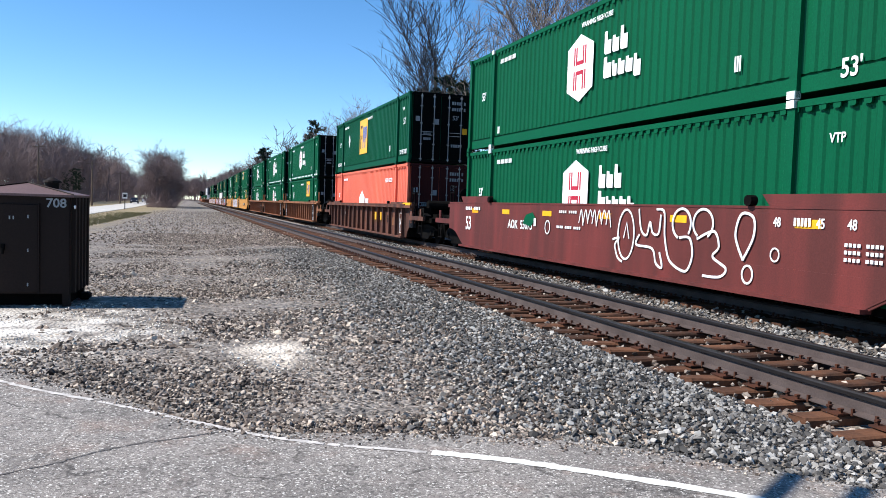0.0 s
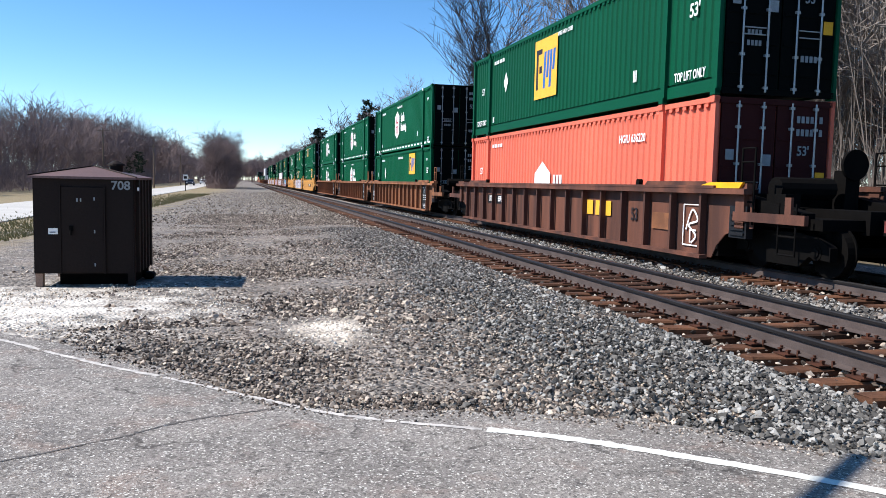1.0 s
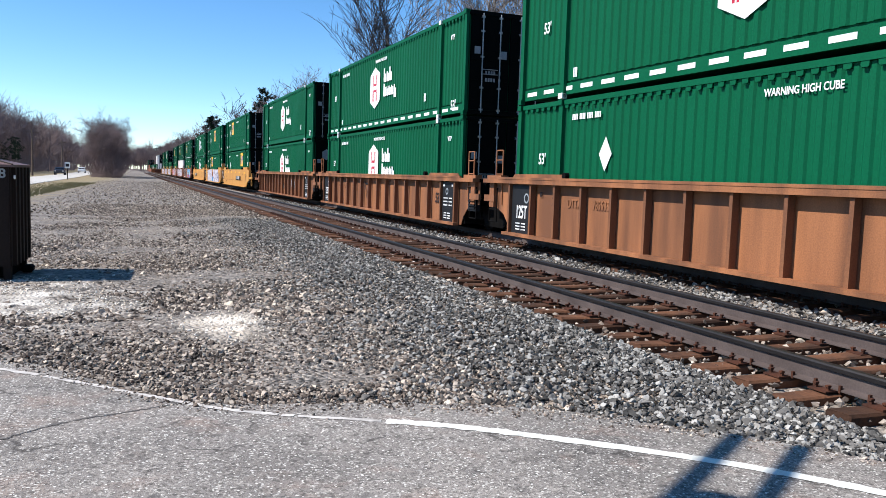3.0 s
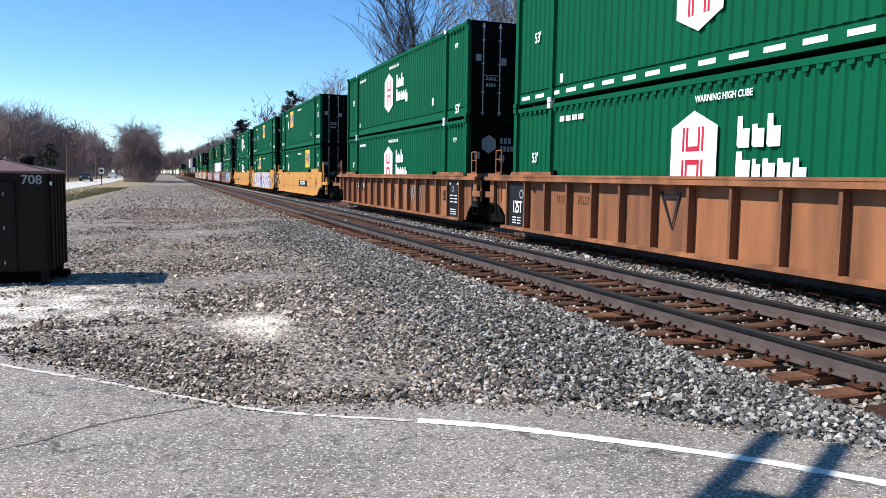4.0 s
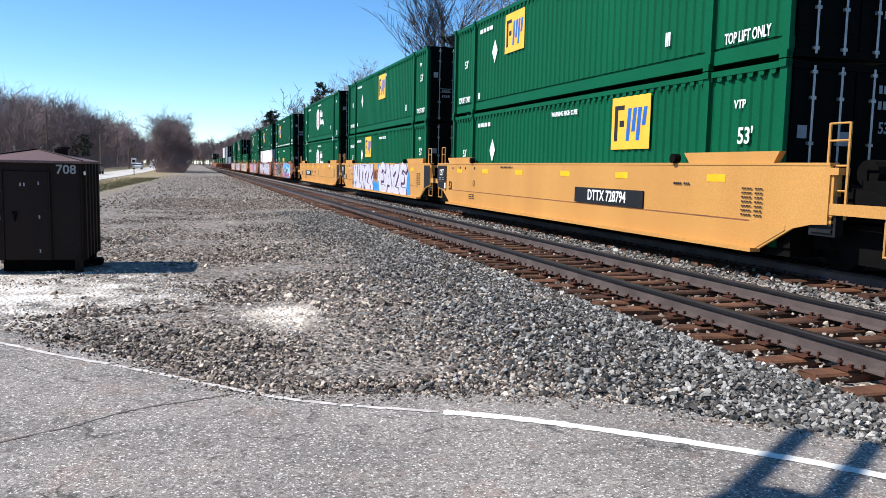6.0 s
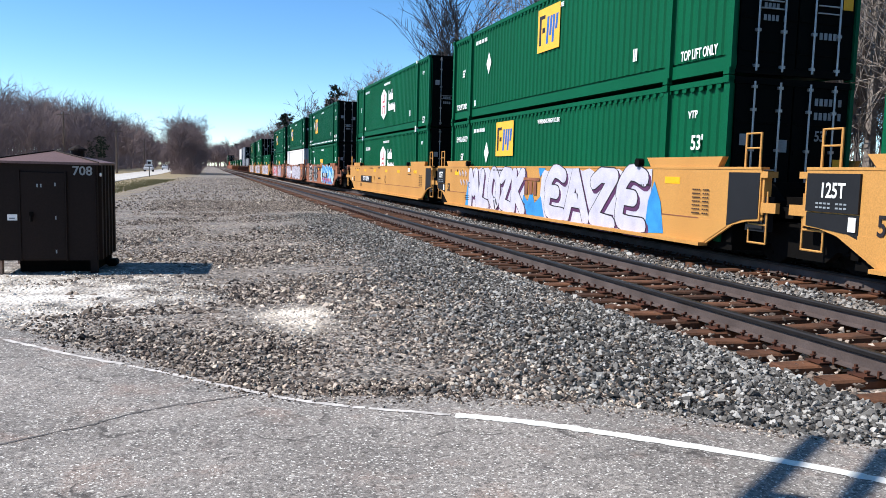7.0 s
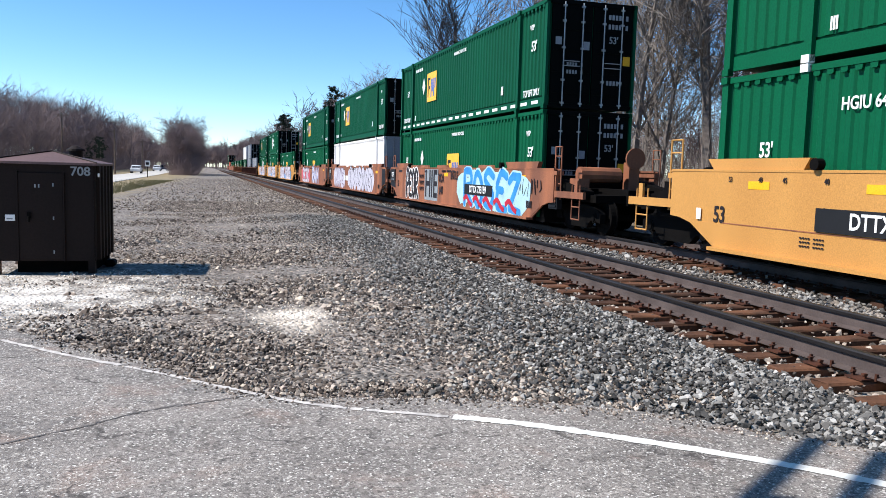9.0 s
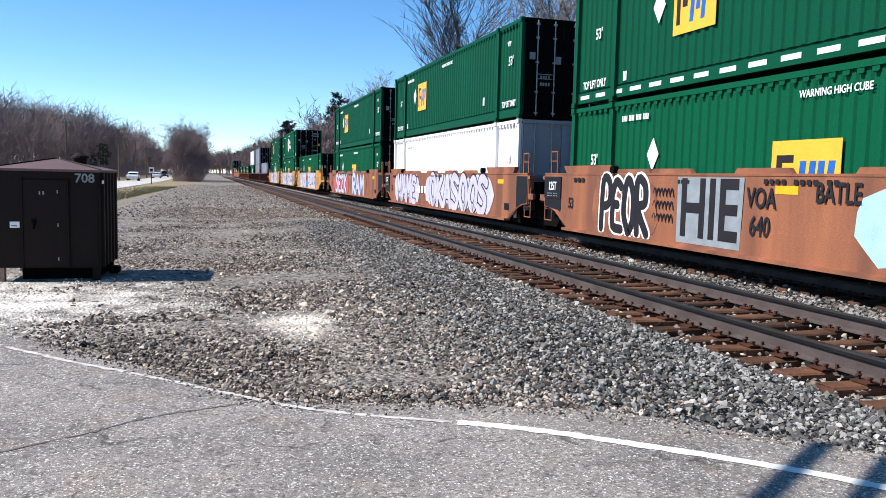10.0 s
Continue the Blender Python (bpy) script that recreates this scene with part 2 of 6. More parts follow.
def asphalt_material():
    """Old asphalt: tonal patches, worn pale aggregate, dark pits, oil stains and fine cracks."""
    m = material("asphalt", lin(114, 109, 105), lin(160, 152, 145), 0.92, 0, 0.9, 130, 0.6, 0.5)
    n, l = m.node_tree.nodes, m.node_tree.links
    tc = n.new("ShaderNodeTexCoord")
    out = n["Principled BSDF"].inputs["Base Color"].links[0].from_socket

    def laid(fac, tone):
        mixer = n.new("ShaderNodeMixRGB")
        mixer.inputs[2].default_value = tone
        l.new(fac, mixer.inputs[0])
        l.new(out, mixer.inputs[1])
        return mixer.outputs[0]

    def stepped(source, low, high, amount):
        step = n.new("ShaderNodeMapRange")
        step.inputs[1].default_value, step.inputs[2].default_value, step.inputs[4].default_value = low, high, amount
        l.new(source, step.inputs[0])
        return step.outputs[0]

    for scale, low, high, tone, amount in ((2.3, 0.54, 0.68, lin(150, 128, 116), 0.5), (5.5, 0.57, 0.7, lin(84, 80, 79), 0.6), (1.1, 0.6, 0.72, lin(92, 87, 85), 0.45), (14, 0.58, 0.68, lin(196, 188, 178), 0.4)):
        a = n.new("ShaderNodeTexNoise")
        a.inputs["Scale"].default_value, a.inputs["Detail"].default_value, a.inputs["Distortion"].default_value = scale, 7, 0.6
        l.new(tc.outputs["Object"], a.inputs["Vector"])
        out = laid(stepped(a.outputs[0], low, high, amount), tone)
    for scale, low, tone, amount in ((70, 0.86, lin(208, 201, 192), 0.5), (46, 0.86, lin(66, 62, 60), 0.55), (120, 0.68, lin(76, 71, 68), 0.55), (100, 0.93, lin(240, 236, 228), 0.7)):
        vor = n.new("ShaderNodeTexVoronoi")
        vor.inputs["Scale"].default_value = scale
        l.new(tc.outputs["Object"], vor.inputs["Vector"])
        cells = n.new("ShaderNodeSeparateColor")
        l.new(vor.outputs["Color"], cells.inputs[0])
        out = laid(stepped(cells.outputs[0], low, low + 0.05, amount), tone)
    # hairline cracks along warped cell borders, broken up by noise
    warp = n.new("ShaderNodeTexNoise")
    warp.inputs["Scale"].default_value, warp.inputs["Detail"].default_value = 2.5, 6
    l.new(tc.outputs["Object"], warp.inputs["Vector"])
    add = n.new("ShaderNodeVectorMath")
    add.operation = "MULTIPLY_ADD"
    add.inputs[1].default_value = (0.7, 0.7, 0.0)
    l.new(warp.outputs["Color"], add.inputs[0])
    l.new(tc.outputs["Object"], add.inputs[2])
    web = n.new("ShaderNodeTexVoronoi")
    web.feature = "DISTANCE_TO_EDGE"
    web.inputs["Scale"].default_value = 0.75
    l.new(add.outputs[0], web.inputs["Vector"])
    line = stepped(web.outputs["Distance"], 0.012, 0.002, 1.0)
    gaps = stepped(warp.outputs[0], 0.5, 0.58, 0.75)
    both = n.new("ShaderNodeMath")
    both.operation = "MULTIPLY"
    l.new(line, both.inputs[0])
    l.new(gaps, both.inputs[1])
    out = laid(both.outputs[0], lin(58, 54, 52))
    l.new(out, n["Principled BSDF"].inputs["Base Color"])
    return m


M["asphalt"] = asphalt_material()


# ---- building helpers ----
def box_in(bm, x0, x1, y0, y1, z0, z1):
    v = [bm.verts.new(p) for p in ((x0, y0, z0), (x1, y0, z0), (x1, y1, z0), (x0, y1, z0), (x0, y0, z1), (x1, y0, z1), (x1, y1, z1), (x0, y1, z1))]
    for f in ((3, 2, 1, 0), (4, 5, 6, 7), (0, 1, 5, 4), (1, 2, 6, 5), (2, 3, 7, 6), (3, 0, 4, 7)):
        bm.faces.new([v[i] for i in f])


def prism_in(bm, outline, along, a, b):
    """A closed outline of (p, q) pairs drawn out from a to b along axis x, y or z."""
    def place(p, q, s):
        return {"x": (s, p, q), "y": (p, s, q), "z": (p, q, s)}[along]
    lo = [bm.verts.new(place(p, q, a)) for p, q in outline]
    hi = [bm.verts.new(place(p, q, b)) for p, q in outline]
    n = len(outline)
    bm.faces.new(lo[::-1])
    bm.faces.new(hi)
    for i in range(n):
        bm.faces.new((lo[i], lo[(i + 1) % n], hi[(i + 1) % n], hi[i]))


def tube_in(bm, a, b, r0, r1=None, sides=8):
    a, b = Vector(a), Vector(b)
    r1 = r0 if r1 is None else r1
    q = (b - a).to_track_quat("Z", "Y")
    rings = []
    for c, r in ((a, r0), (b, r1)):
        rings.append([bm.verts.new(c + q @ Vector((r * math.cos(k * math.tau / sides), r * math.sin(k * math.tau / sides), 0))) for k in range(sides)])
    for i in range(sides):
        j = (i + 1) % sides
        bm.faces.new((rings[0][i], rings[0][j], rings[1][j], rings[1][i]))
    bm.faces.new(rings[0][::-1])
    bm.faces.new(rings[1])


MESHES = {}


def part(name, bm, mat, parent=None, label="", key=None, smooth=False):
    """Links a bmesh, or a mesh kept under key, as one mesh object."""
    if isinstance(bm, bpy.types.Mesh):
        me = bm
    else:
        bmesh.ops.recalc_face_normals(bm, faces=bm.faces)
        me = bpy.data.meshes.new(name)
        bm.to_mesh(me)
        bm.free()
        me.materials.append(M[mat])
        if smooth:
            for p in me.polygons:
                p.use_smooth = True
    if key:
        MESHES[key] = me
    ob = new(name, me)
    if parent:
        ob.parent = parent
    if label:
        tagged(ob, label)
    return ob


def kept(name, key, build, mat, parent, label="", smooth=False):
    """A part whose mesh is shared by all alike pieces; build(bm) fills it once."""
    key = (key, mat)
    if key in MESHES:
        return part(name, MESHES[key], mat, parent, label)
    bm = bmesh.new()
    build(bm)
    return part(name, bm, mat, parent, label, key, smooth)


def mesh_from(name, verts, faces, mat):
    me = bpy.data.meshes.new(name)
    verts, faces = np.asarray(verts, np.float32), np.asarray(faces, np.int32)
    k = faces.shape[1]
    me.vertices.add(len(verts))
    me.vertices.foreach_set("co", verts.ravel())
    me.loops.add(faces.size)
    me.loops.foreach_set("vertex_index", faces.ravel())
    me.polygons.add(len(faces))
    me.polygons.foreach_set("loop_start", np.arange(0, faces.size, k, dtype=np.int32))
    me.polygons.foreach_set("loop_total", np.full(len(faces), k, dtype=np.int32))
    me.update(calc_edges=True)
    me.shade_flat()
    me.materials.append(M[mat])
    return me


def text_mesh(words, size, mat, width=1.0):
    key = ("text", words, size, mat, width)
    if key not in MESHES:
        cu = bpy.data.curves.new("lettering", "FONT")
        cu.body, cu.size, cu.align_x, cu.align_y, cu.extrude, cu.offset = words, size, "CENTER", "CENTER", 0.003, size * 0.018
        cu.resolution_u = 3
        ob = new("lettering", cu)
        ob.scale.x = width
        bpy.context.view_layer.update()
        me = bpy.data.meshes.new_from_object(ob.evaluated_get(bpy.context.evaluated_depsgraph_get()))
        me.transform(Matrix.Diagonal((width, 1, 1, 1)))
        me.materials.clear()
        me.materials.append(M[mat])
        bpy.data.objects.remove(ob)
        MESHES[key] = me
    return MESHES[key]


SIDE = Matrix(((0, 0, -1, 0), (-1, 0, 0, 0), (0, 1, 0, 0), (0, 0, 0, 1)))   # lettering on a side that faces -x
END = Matrix(((1, 0, 0, 0), (0, 0, -1, 0), (0, 1, 0, 0), (0, 0, 0, 1)))     # lettering on an end that faces -y


def letter(name, words, size, mat, parent, m, width=1.0, label=""):
    ob = part(name, text_mesh(words, size, mat, width), mat, parent, label)
    ob.matrix_basis = m
    return ob


def plate_in(bm, outline, depth=0.006):
    """A thin plate from an outline in the lettering plane (x to the right, y up)."""
    lo = [bm.verts.new((p, q, 0)) for p, q in outline]
    hi = [bm.verts.new((p, q, depth)) for p, q in outline]
    n = len(outline)
    bm.faces.new(lo[::-1])
    bm.faces.new(hi)
    for i in range(n):
        bm.faces.new((lo[i], lo[(i + 1) % n], hi[(i + 1) % n], hi[i]))


def bars_in(bm, x, y, w, h, count, depth=0.005):
    """Unreadable writing: a row of small upright bars."""
    step = w / count
    for i in range(count):
        if count > 5 and i % 5 == 4:
            continue
        a = x + i * step
        plate_in(bm, [(a, y), (a + step * 0.68, y), (a + step * 0.68, y + h), (a, y + h)], depth)


def stroke_in(bm, points, width, z=0.006):
    """A flat brush line through points, with real thickness."""
    pts = [Vector((p[0], p[1])) for p in points]
    left, right = [], []
    for i, p in enumerate(pts):
        d = (pts[min(i + 1, len(pts) - 1)] - pts[max(i - 1, 0)])
        d = d.normalized() if d.length else Vector((1, 0))
        nrm = Vector((-d.y, d.x)) * width / 2
        left.append(p + nrm)
        right.append(p - nrm)
    for i in range(len(pts) - 1):
        q = [left[i], left[i + 1], right[i + 1], right[i]]
        v = [bm.verts.new((a.x, a.y, z + i * 0.00005)) for a in q]
        bm.faces.new(v)
        w = [bm.verts.new((a.x, a.y, 0)) for a in q]
        for k in range(4):
            bm.faces.new((w[k], w[(k + 1) % 4], v[(k + 1) % 4], v[k]))


# ---- ground ----
def build_ground():
    xs = np.concatenate([[-2600, -900, -300, -120], np.arange(-60, -8, 4), np.arange(-8, 16, 0.4), np.arange(16, 60, 4), [120, 300, 900, 2600]])
    ys = np.concatenate([[-600, -100, -30, -12], np.arange(-8, 30, 0.4), np.arange(30, 120, 4), [140, 180, 240, 320, 450, 700, 1200, 2600]])
    gx, gy = np.meshgrid(xs, ys)
    gz = np.full(gx.shape, -0.075)
    for i in range(gx.shape[0]):
        for j in range(gx.shape[1]):
            x, y = gx[i, j], gy[i, j]
            if -8 < x < 4.5 and 5.8 < y < 30:
                gz[i, j] += 0.03 * noise.noise((x * 0.6, y * 0.6, 0.3)) + 0.02
            if 4.2 < x < 12.5:
                gz[i, j] -= 0.05
            if x > 14:
                gz[i, j] -= min(0.5, (x - 14) * 0.15)
    verts = np.stack([gx, gy, gz], -1).reshape(-1, 3)
    ny, nx = gx.shape
    a = (np.arange(ny - 1)[:, None] * nx + np.arange(nx - 1)[None]).ravel()
    ob = new("ground", mesh_from("ground", verts, np.stack([a, a + 1, a + nx + 1, a + nx], 1), "ground"))
    tagged(ob, "grey gravel ground with pale limestone and grass", "ground", kind="structure")


ROAD_EDGE = [(-30, 12.4), (-12, 11.4), (-6, 10.6), (-4.0, 9.9), (-2.9, 9.1), (-2.1, 8.45), (-1.44, 7.75), (-0.6, 6.75), (0.12, 5.72), (0.49, 5.47), (1.0, 5.33), (1.53, 5.2), (2.3, 4.93), (2.98, 4.5),
             (3.49, 4.0), (3.79, 3.7), (4.06, 3.38), (4.3, 2.9), (4.45, 2.2), (4.5, 1.2)]
ROAD_LINE = [(-6.0, 10.1), (-4.0, 9.35), (-2.9, 8.75), (-2.29, 8.3), (-1.62, 7.55), (-1.06, 6.95), (-0.39, 6.3), (0.01, 5.87), (0.24, 5.64), (0.42, 5.45), (0.8, 5.15), (1.15, 4.96), (1.52, 4.77)]
ROAD_LINE_BRIGHT = [(1.55, 4.755), (1.75, 4.65), (2.06, 4.45), (2.54, 4.07), (3.12, 3.56), (3.63, 2.99), (4.0, 2.45), (4.2, 1.9)]


def smooth_line(pts, steps=6):
    out = []
    for i in range(len(pts) - 1):
        p = [Vector(pts[max(i - 1, 0)]), Vector(pts[i]), Vector(pts[i + 1]), Vector(pts[min(i + 2, len(pts) - 1)])]
        for k in range(steps):
            t = k / steps
            out.append(0.5 * ((2 * p[1]) + (p[2] - p[0]) * t + (2 * p[0] - 5 * p[1] + 4 * p[2] - p[3]) * t * t + (3 * p[1] - p[0] - 3 * p[2] + p[3]) * t ** 3))
    return out + [Vector(pts[-1])]


def build_road():
    rnd = random.Random(4)
    edge = [(p.x + rnd.uniform(-0.03, 0.03), p.y + rnd.uniform(-0.04, 0.04)) for p in smooth_line(ROAD_EDGE, 10)]
    bm = bmesh.new()
    prism_in(bm, edge + [(4.5, -12), (-30, -12)], "z", -0.12, 0.0)
    road = part("road", bm, "asphalt")
    tagged(road, "worn grey asphalt road by the crossing", "road", kind="structure")
    for pts, w, mat, name in ((ROAD_LINE, 0.052, "line_worn", "faded white edge line"), (ROAD_LINE_BRIGHT, 0.1, "line_paint", "bright white edge line")):
        bm = bmesh.new()
        line = smooth_line(pts, 14)
        lo, hi = [], []
        for i, p in enumerate(line):
            d = (line[min(i + 1, len(line) - 1)] - line[max(i - 1, 0)]).normalized()
            nrm = Vector((-d.y, d.x))
            lo.append(bm.verts.new((*(p + nrm * (w / 2 + rnd.uniform(-0.012, 0.008))), 0.004)))
            hi.append(bm.verts.new((*(p - nrm * (w / 2 + rnd.uniform(-0.012, 0.008))), 0.004)))
        for i in range(len(line) - 1):
            if mat == "line_worn" and rnd.random() < 0.04:
                continue
            bm.faces.new((lo[i], lo[i + 1], hi[i + 1], hi[i]))
        ob = part("road_marking", bm, mat, road, name)
    bm = bmesh.new()
    seam = smooth_line([(-3.2, 3.7), (-0.91, 4.93), (-0.64, 5.11), (-0.33, 5.32), (0.0, 5.42), (0.36, 5.55)], 16)
    wander = [rnd.uniform(-0.014, 0.014) for _ in seam]
    for i in range(len(seam) - 1):
        a, b = seam[i], seam[i + 1]
        w = 0.005 + 0.012 * rnd.random()
        da, db = wander[i], wander[i + 1]
        bm.faces.new([bm.verts.new(q) for q in ((a.x, a.y + da - w, 0.003), (b.x, b.y + db - w * 0.6, 0.003), (b.x, b.y + db + w * 0.6, 0.003), (a.x, a.y + da + w, 0.003))])
    part("seam", bm, "tar", road, "dark sealed seam")
    # the highway that runs beside the line
    bm = bmesh.new()
    prism_in(bm, [(-13.2, -60), (-8.3, -60), (-8.1, 60), (-7.6, 140), (-9.5, 300), (-16, 700), (-21, 700), (-15, 300), (-12.9, 140)], "z", -0.2, -0.03)
    tagged(part("highway", bm, "road_far"), "pale two-lane highway beside the railway", "road", kind="structure")


def scatter_stones(name, label, mat, count, region, size, seed, sunk=0.3):
    """Loose broken stone: deformed octahedra with cut corners, joined in one sheet."""
    rng = np.random.default_rng(seed)
    base = np.array([(1, 0, 0), (-1, 0, 0), (0, 1, 0), (0, -1, 0), (0, 0, 1), (0, 0, -1), (.62, .62, .5), (-.62, .6, -.45), (.6, -.62, -.5), (-.6, -.6, .52)], float)
    tris = np.array([(6, 4, 0), (6, 0, 2), (6, 2, 4), (9, 4, 1), (9, 1, 3), (9, 3, 4), (2, 7, 1), (7, 5, 1), (2, 5, 7), (0, 8, 3), (0, 5, 8), (5, 3, 8), (4, 2, 1), (4, 3, 0), (0, 5, 2), (1, 5, 3)])
    pts = region(rng, count)
    n = len(pts)
    s = size * np.exp(rng.normal(0, 0.27, n))
    jit = 1 + rng.uniform(-0.28, 0.28, (n, 10, 1))
    stretch = rng.uniform(0.65, 1.25, (n, 1, 3)) * np.array([1, 1, 0.8])
    ang = rng.uniform(0, math.tau, n)
    tilt = rng.uniform(-0.7, 0.7, n)
    v = base[None] * jit * stretch * s[:, None, None]
    c, si = np.cos(tilt)[:, None], np.sin(tilt)[:, None]
    v = np.stack([v[..., 0], v[..., 1] * c - v[..., 2] * si, v[..., 1] * si + v[..., 2] * c], -1)
    c, si = np.cos(ang)[:, None], np.sin(ang)[:, None]
    v = np.stack([v[..., 0] * c - v[..., 1] * si, v[..., 0] * si + v[..., 1] * c, v[..., 2]], -1)
    pts = pts.copy()
    pts[:, 2] += s * sunk
    v += pts[:, None, :]
    f = (tris[None] + (np.arange(n) * 10)[:, None, None]).reshape(-1, 3)
    ob = new(name, mesh_from(name, v.reshape(-1, 3), f, mat))
    return tagged(ob, label, "gravel", kind="stuff")


def edge_y(x):
    """The road's edge as y over x."""
    xs, ys = [p[0] for p in ROAD_EDGE], [p[1] for p in ROAD_EDGE]
    return np.interp(x, xs, ys)


def build_stones():
    def pale(x, y):
        a = ((x + 4.2) / 3.9) ** 2 + ((y - 10.4) / 2.4) ** 2
        b = ((x - 0.95) / 0.5) ** 2 + ((y - 8.6) / 0.8) ** 2
        ripple = 0.35 * np.sin(2.3 * x + 1.1 * y) + 0.3 * np.sin(4.1 * y - 1.9 * x) + 0.25 * np.sin(7.3 * x + 3.0 * y)
        return np.minimum(a, b) + ripple

    def shoulder(rng, n):
        y = 2.0 + 26 * rng.random(n) ** 2.0
        x = 4.72 - 3.4 * rng.random(n) ** 1.25
        keep = (y > edge_y(x) + rng.normal(0.03, 0.06, n)) & (x > 2.0 + rng.normal(0, 0.6, n))
        x, y = x[keep], y[keep]
        z = -0.07 + 0.02 * rng.random(len(x)) + 0.035 * np.clip((x - 2.4) / 1.0, 0, 1) * np.clip((4.4 - x) / 0.5, 0, 1) + 0.012 * np.clip((x - 4.2) / 0.3, 0, 1)
        return np.stack([x, y, z], 1)

    def lot(rng, n):
        y = 4.8 + 34 * rng.random(n) ** 2.1
        x = -2.4 + 6.6 * rng.random(n) ** 0.8
        keep = (y > edge_y(x) + np.abs(rng.normal(0.0, 0.15, n))) & (pale(x, y) > 0.5 + 0.7 * rng.random(n)) & (np.abs(x + 2.3) + np.abs(y - 13.3) > 1.6)
        return np.stack([x[keep], y[keep], np.full(keep.sum(), -0.06)], 1)

    def far_lot(rng, n):
        y = 9 + 100 * rng.random(n) ** 2.5
        x = 4.7 - 8.5 * rng.random(n) ** (1.0 + 0.02 * y)
        keep = (pale(x, y) > 1) & (np.abs(x + 2.3) + np.abs(y - 13.3) > 1.8)
        return np.stack([x[keep], y[keep], np.full(keep.sum(), -0.07)], 1)

    def chips(rng, n):
        y = 7.2 + 6.5 * rng.random(n)
        x = -6.0 + 7.6 * rng.random(n)
        keep = (y > edge_y(x) + 0.1) & (pale(x, y) < 1.15 * rng.random(n) ** 0.6)
        return np.stack([x[keep], y[keep], np.full(keep.sum(), -0.05)], 1)

    def spill(rng, n):
        t = rng.random(n)
        x = -1.5 + 5.6 * t
        return np.stack([x, edge_y(x) - np.abs(rng.normal(0, 0.12, n)), np.full(n, 0.0)], 1)

    def crib(centre):
        def region(rng, n):
            y = -3 + 45 * rng.random(n) ** 1.5
            x = centre + rng.uniform(-1.35, 1.5, n)
            return np.stack([x, y, np.full(n, -0.065) + 0.03 * rng.random(n)], 1)
        return region

    def between(rng, n):
        y = -3 + 60 * rng.random(n) ** 1.5
        x = rng.uniform(TRACK_1 + 1.3, TRACK_2 - 1.2, n)
        return np.stack([x, y, np.full(n, -0.075) + 0.03 * rng.random(n)], 1)

    scatter_stones("ballast_shoulder", "grey crushed-stone ballast beside the track", "stone_blue", 40000, shoulder, 0.0195, 1)
    scatter_stones("loose_gravel", "fine brownish grey gravel on the lot", "stone", 78000, lot, 0.0155, 2)
    scatter_stones("coarse_gravel", "coarse grey gravel along the line", "stone", 22000, far_lot, 0.03, 12)
    scatter_stones("limestone_chips", "pale limestone chips spread by the box", "limestone", 12000, chips, 0.012, 9)
    scatter_stones("gravel_spill", "small stones strewn on the asphalt edge", "stone", 900, spill, 0.009, 3)
    scatter_stones("track_ballast", "grey ballast between the ties of the empty track", "stone", 10000, crib(TRACK_1), 0.026, 4)
    scatter_stones("track_ballast", "grey ballast under the train", "stone", 4000, crib(TRACK_2), 0.03, 5)
    scatter_stones("ballast_strip", "pale ballast between the two tracks", "stone_blue", 10000, between, 0.027, 6)


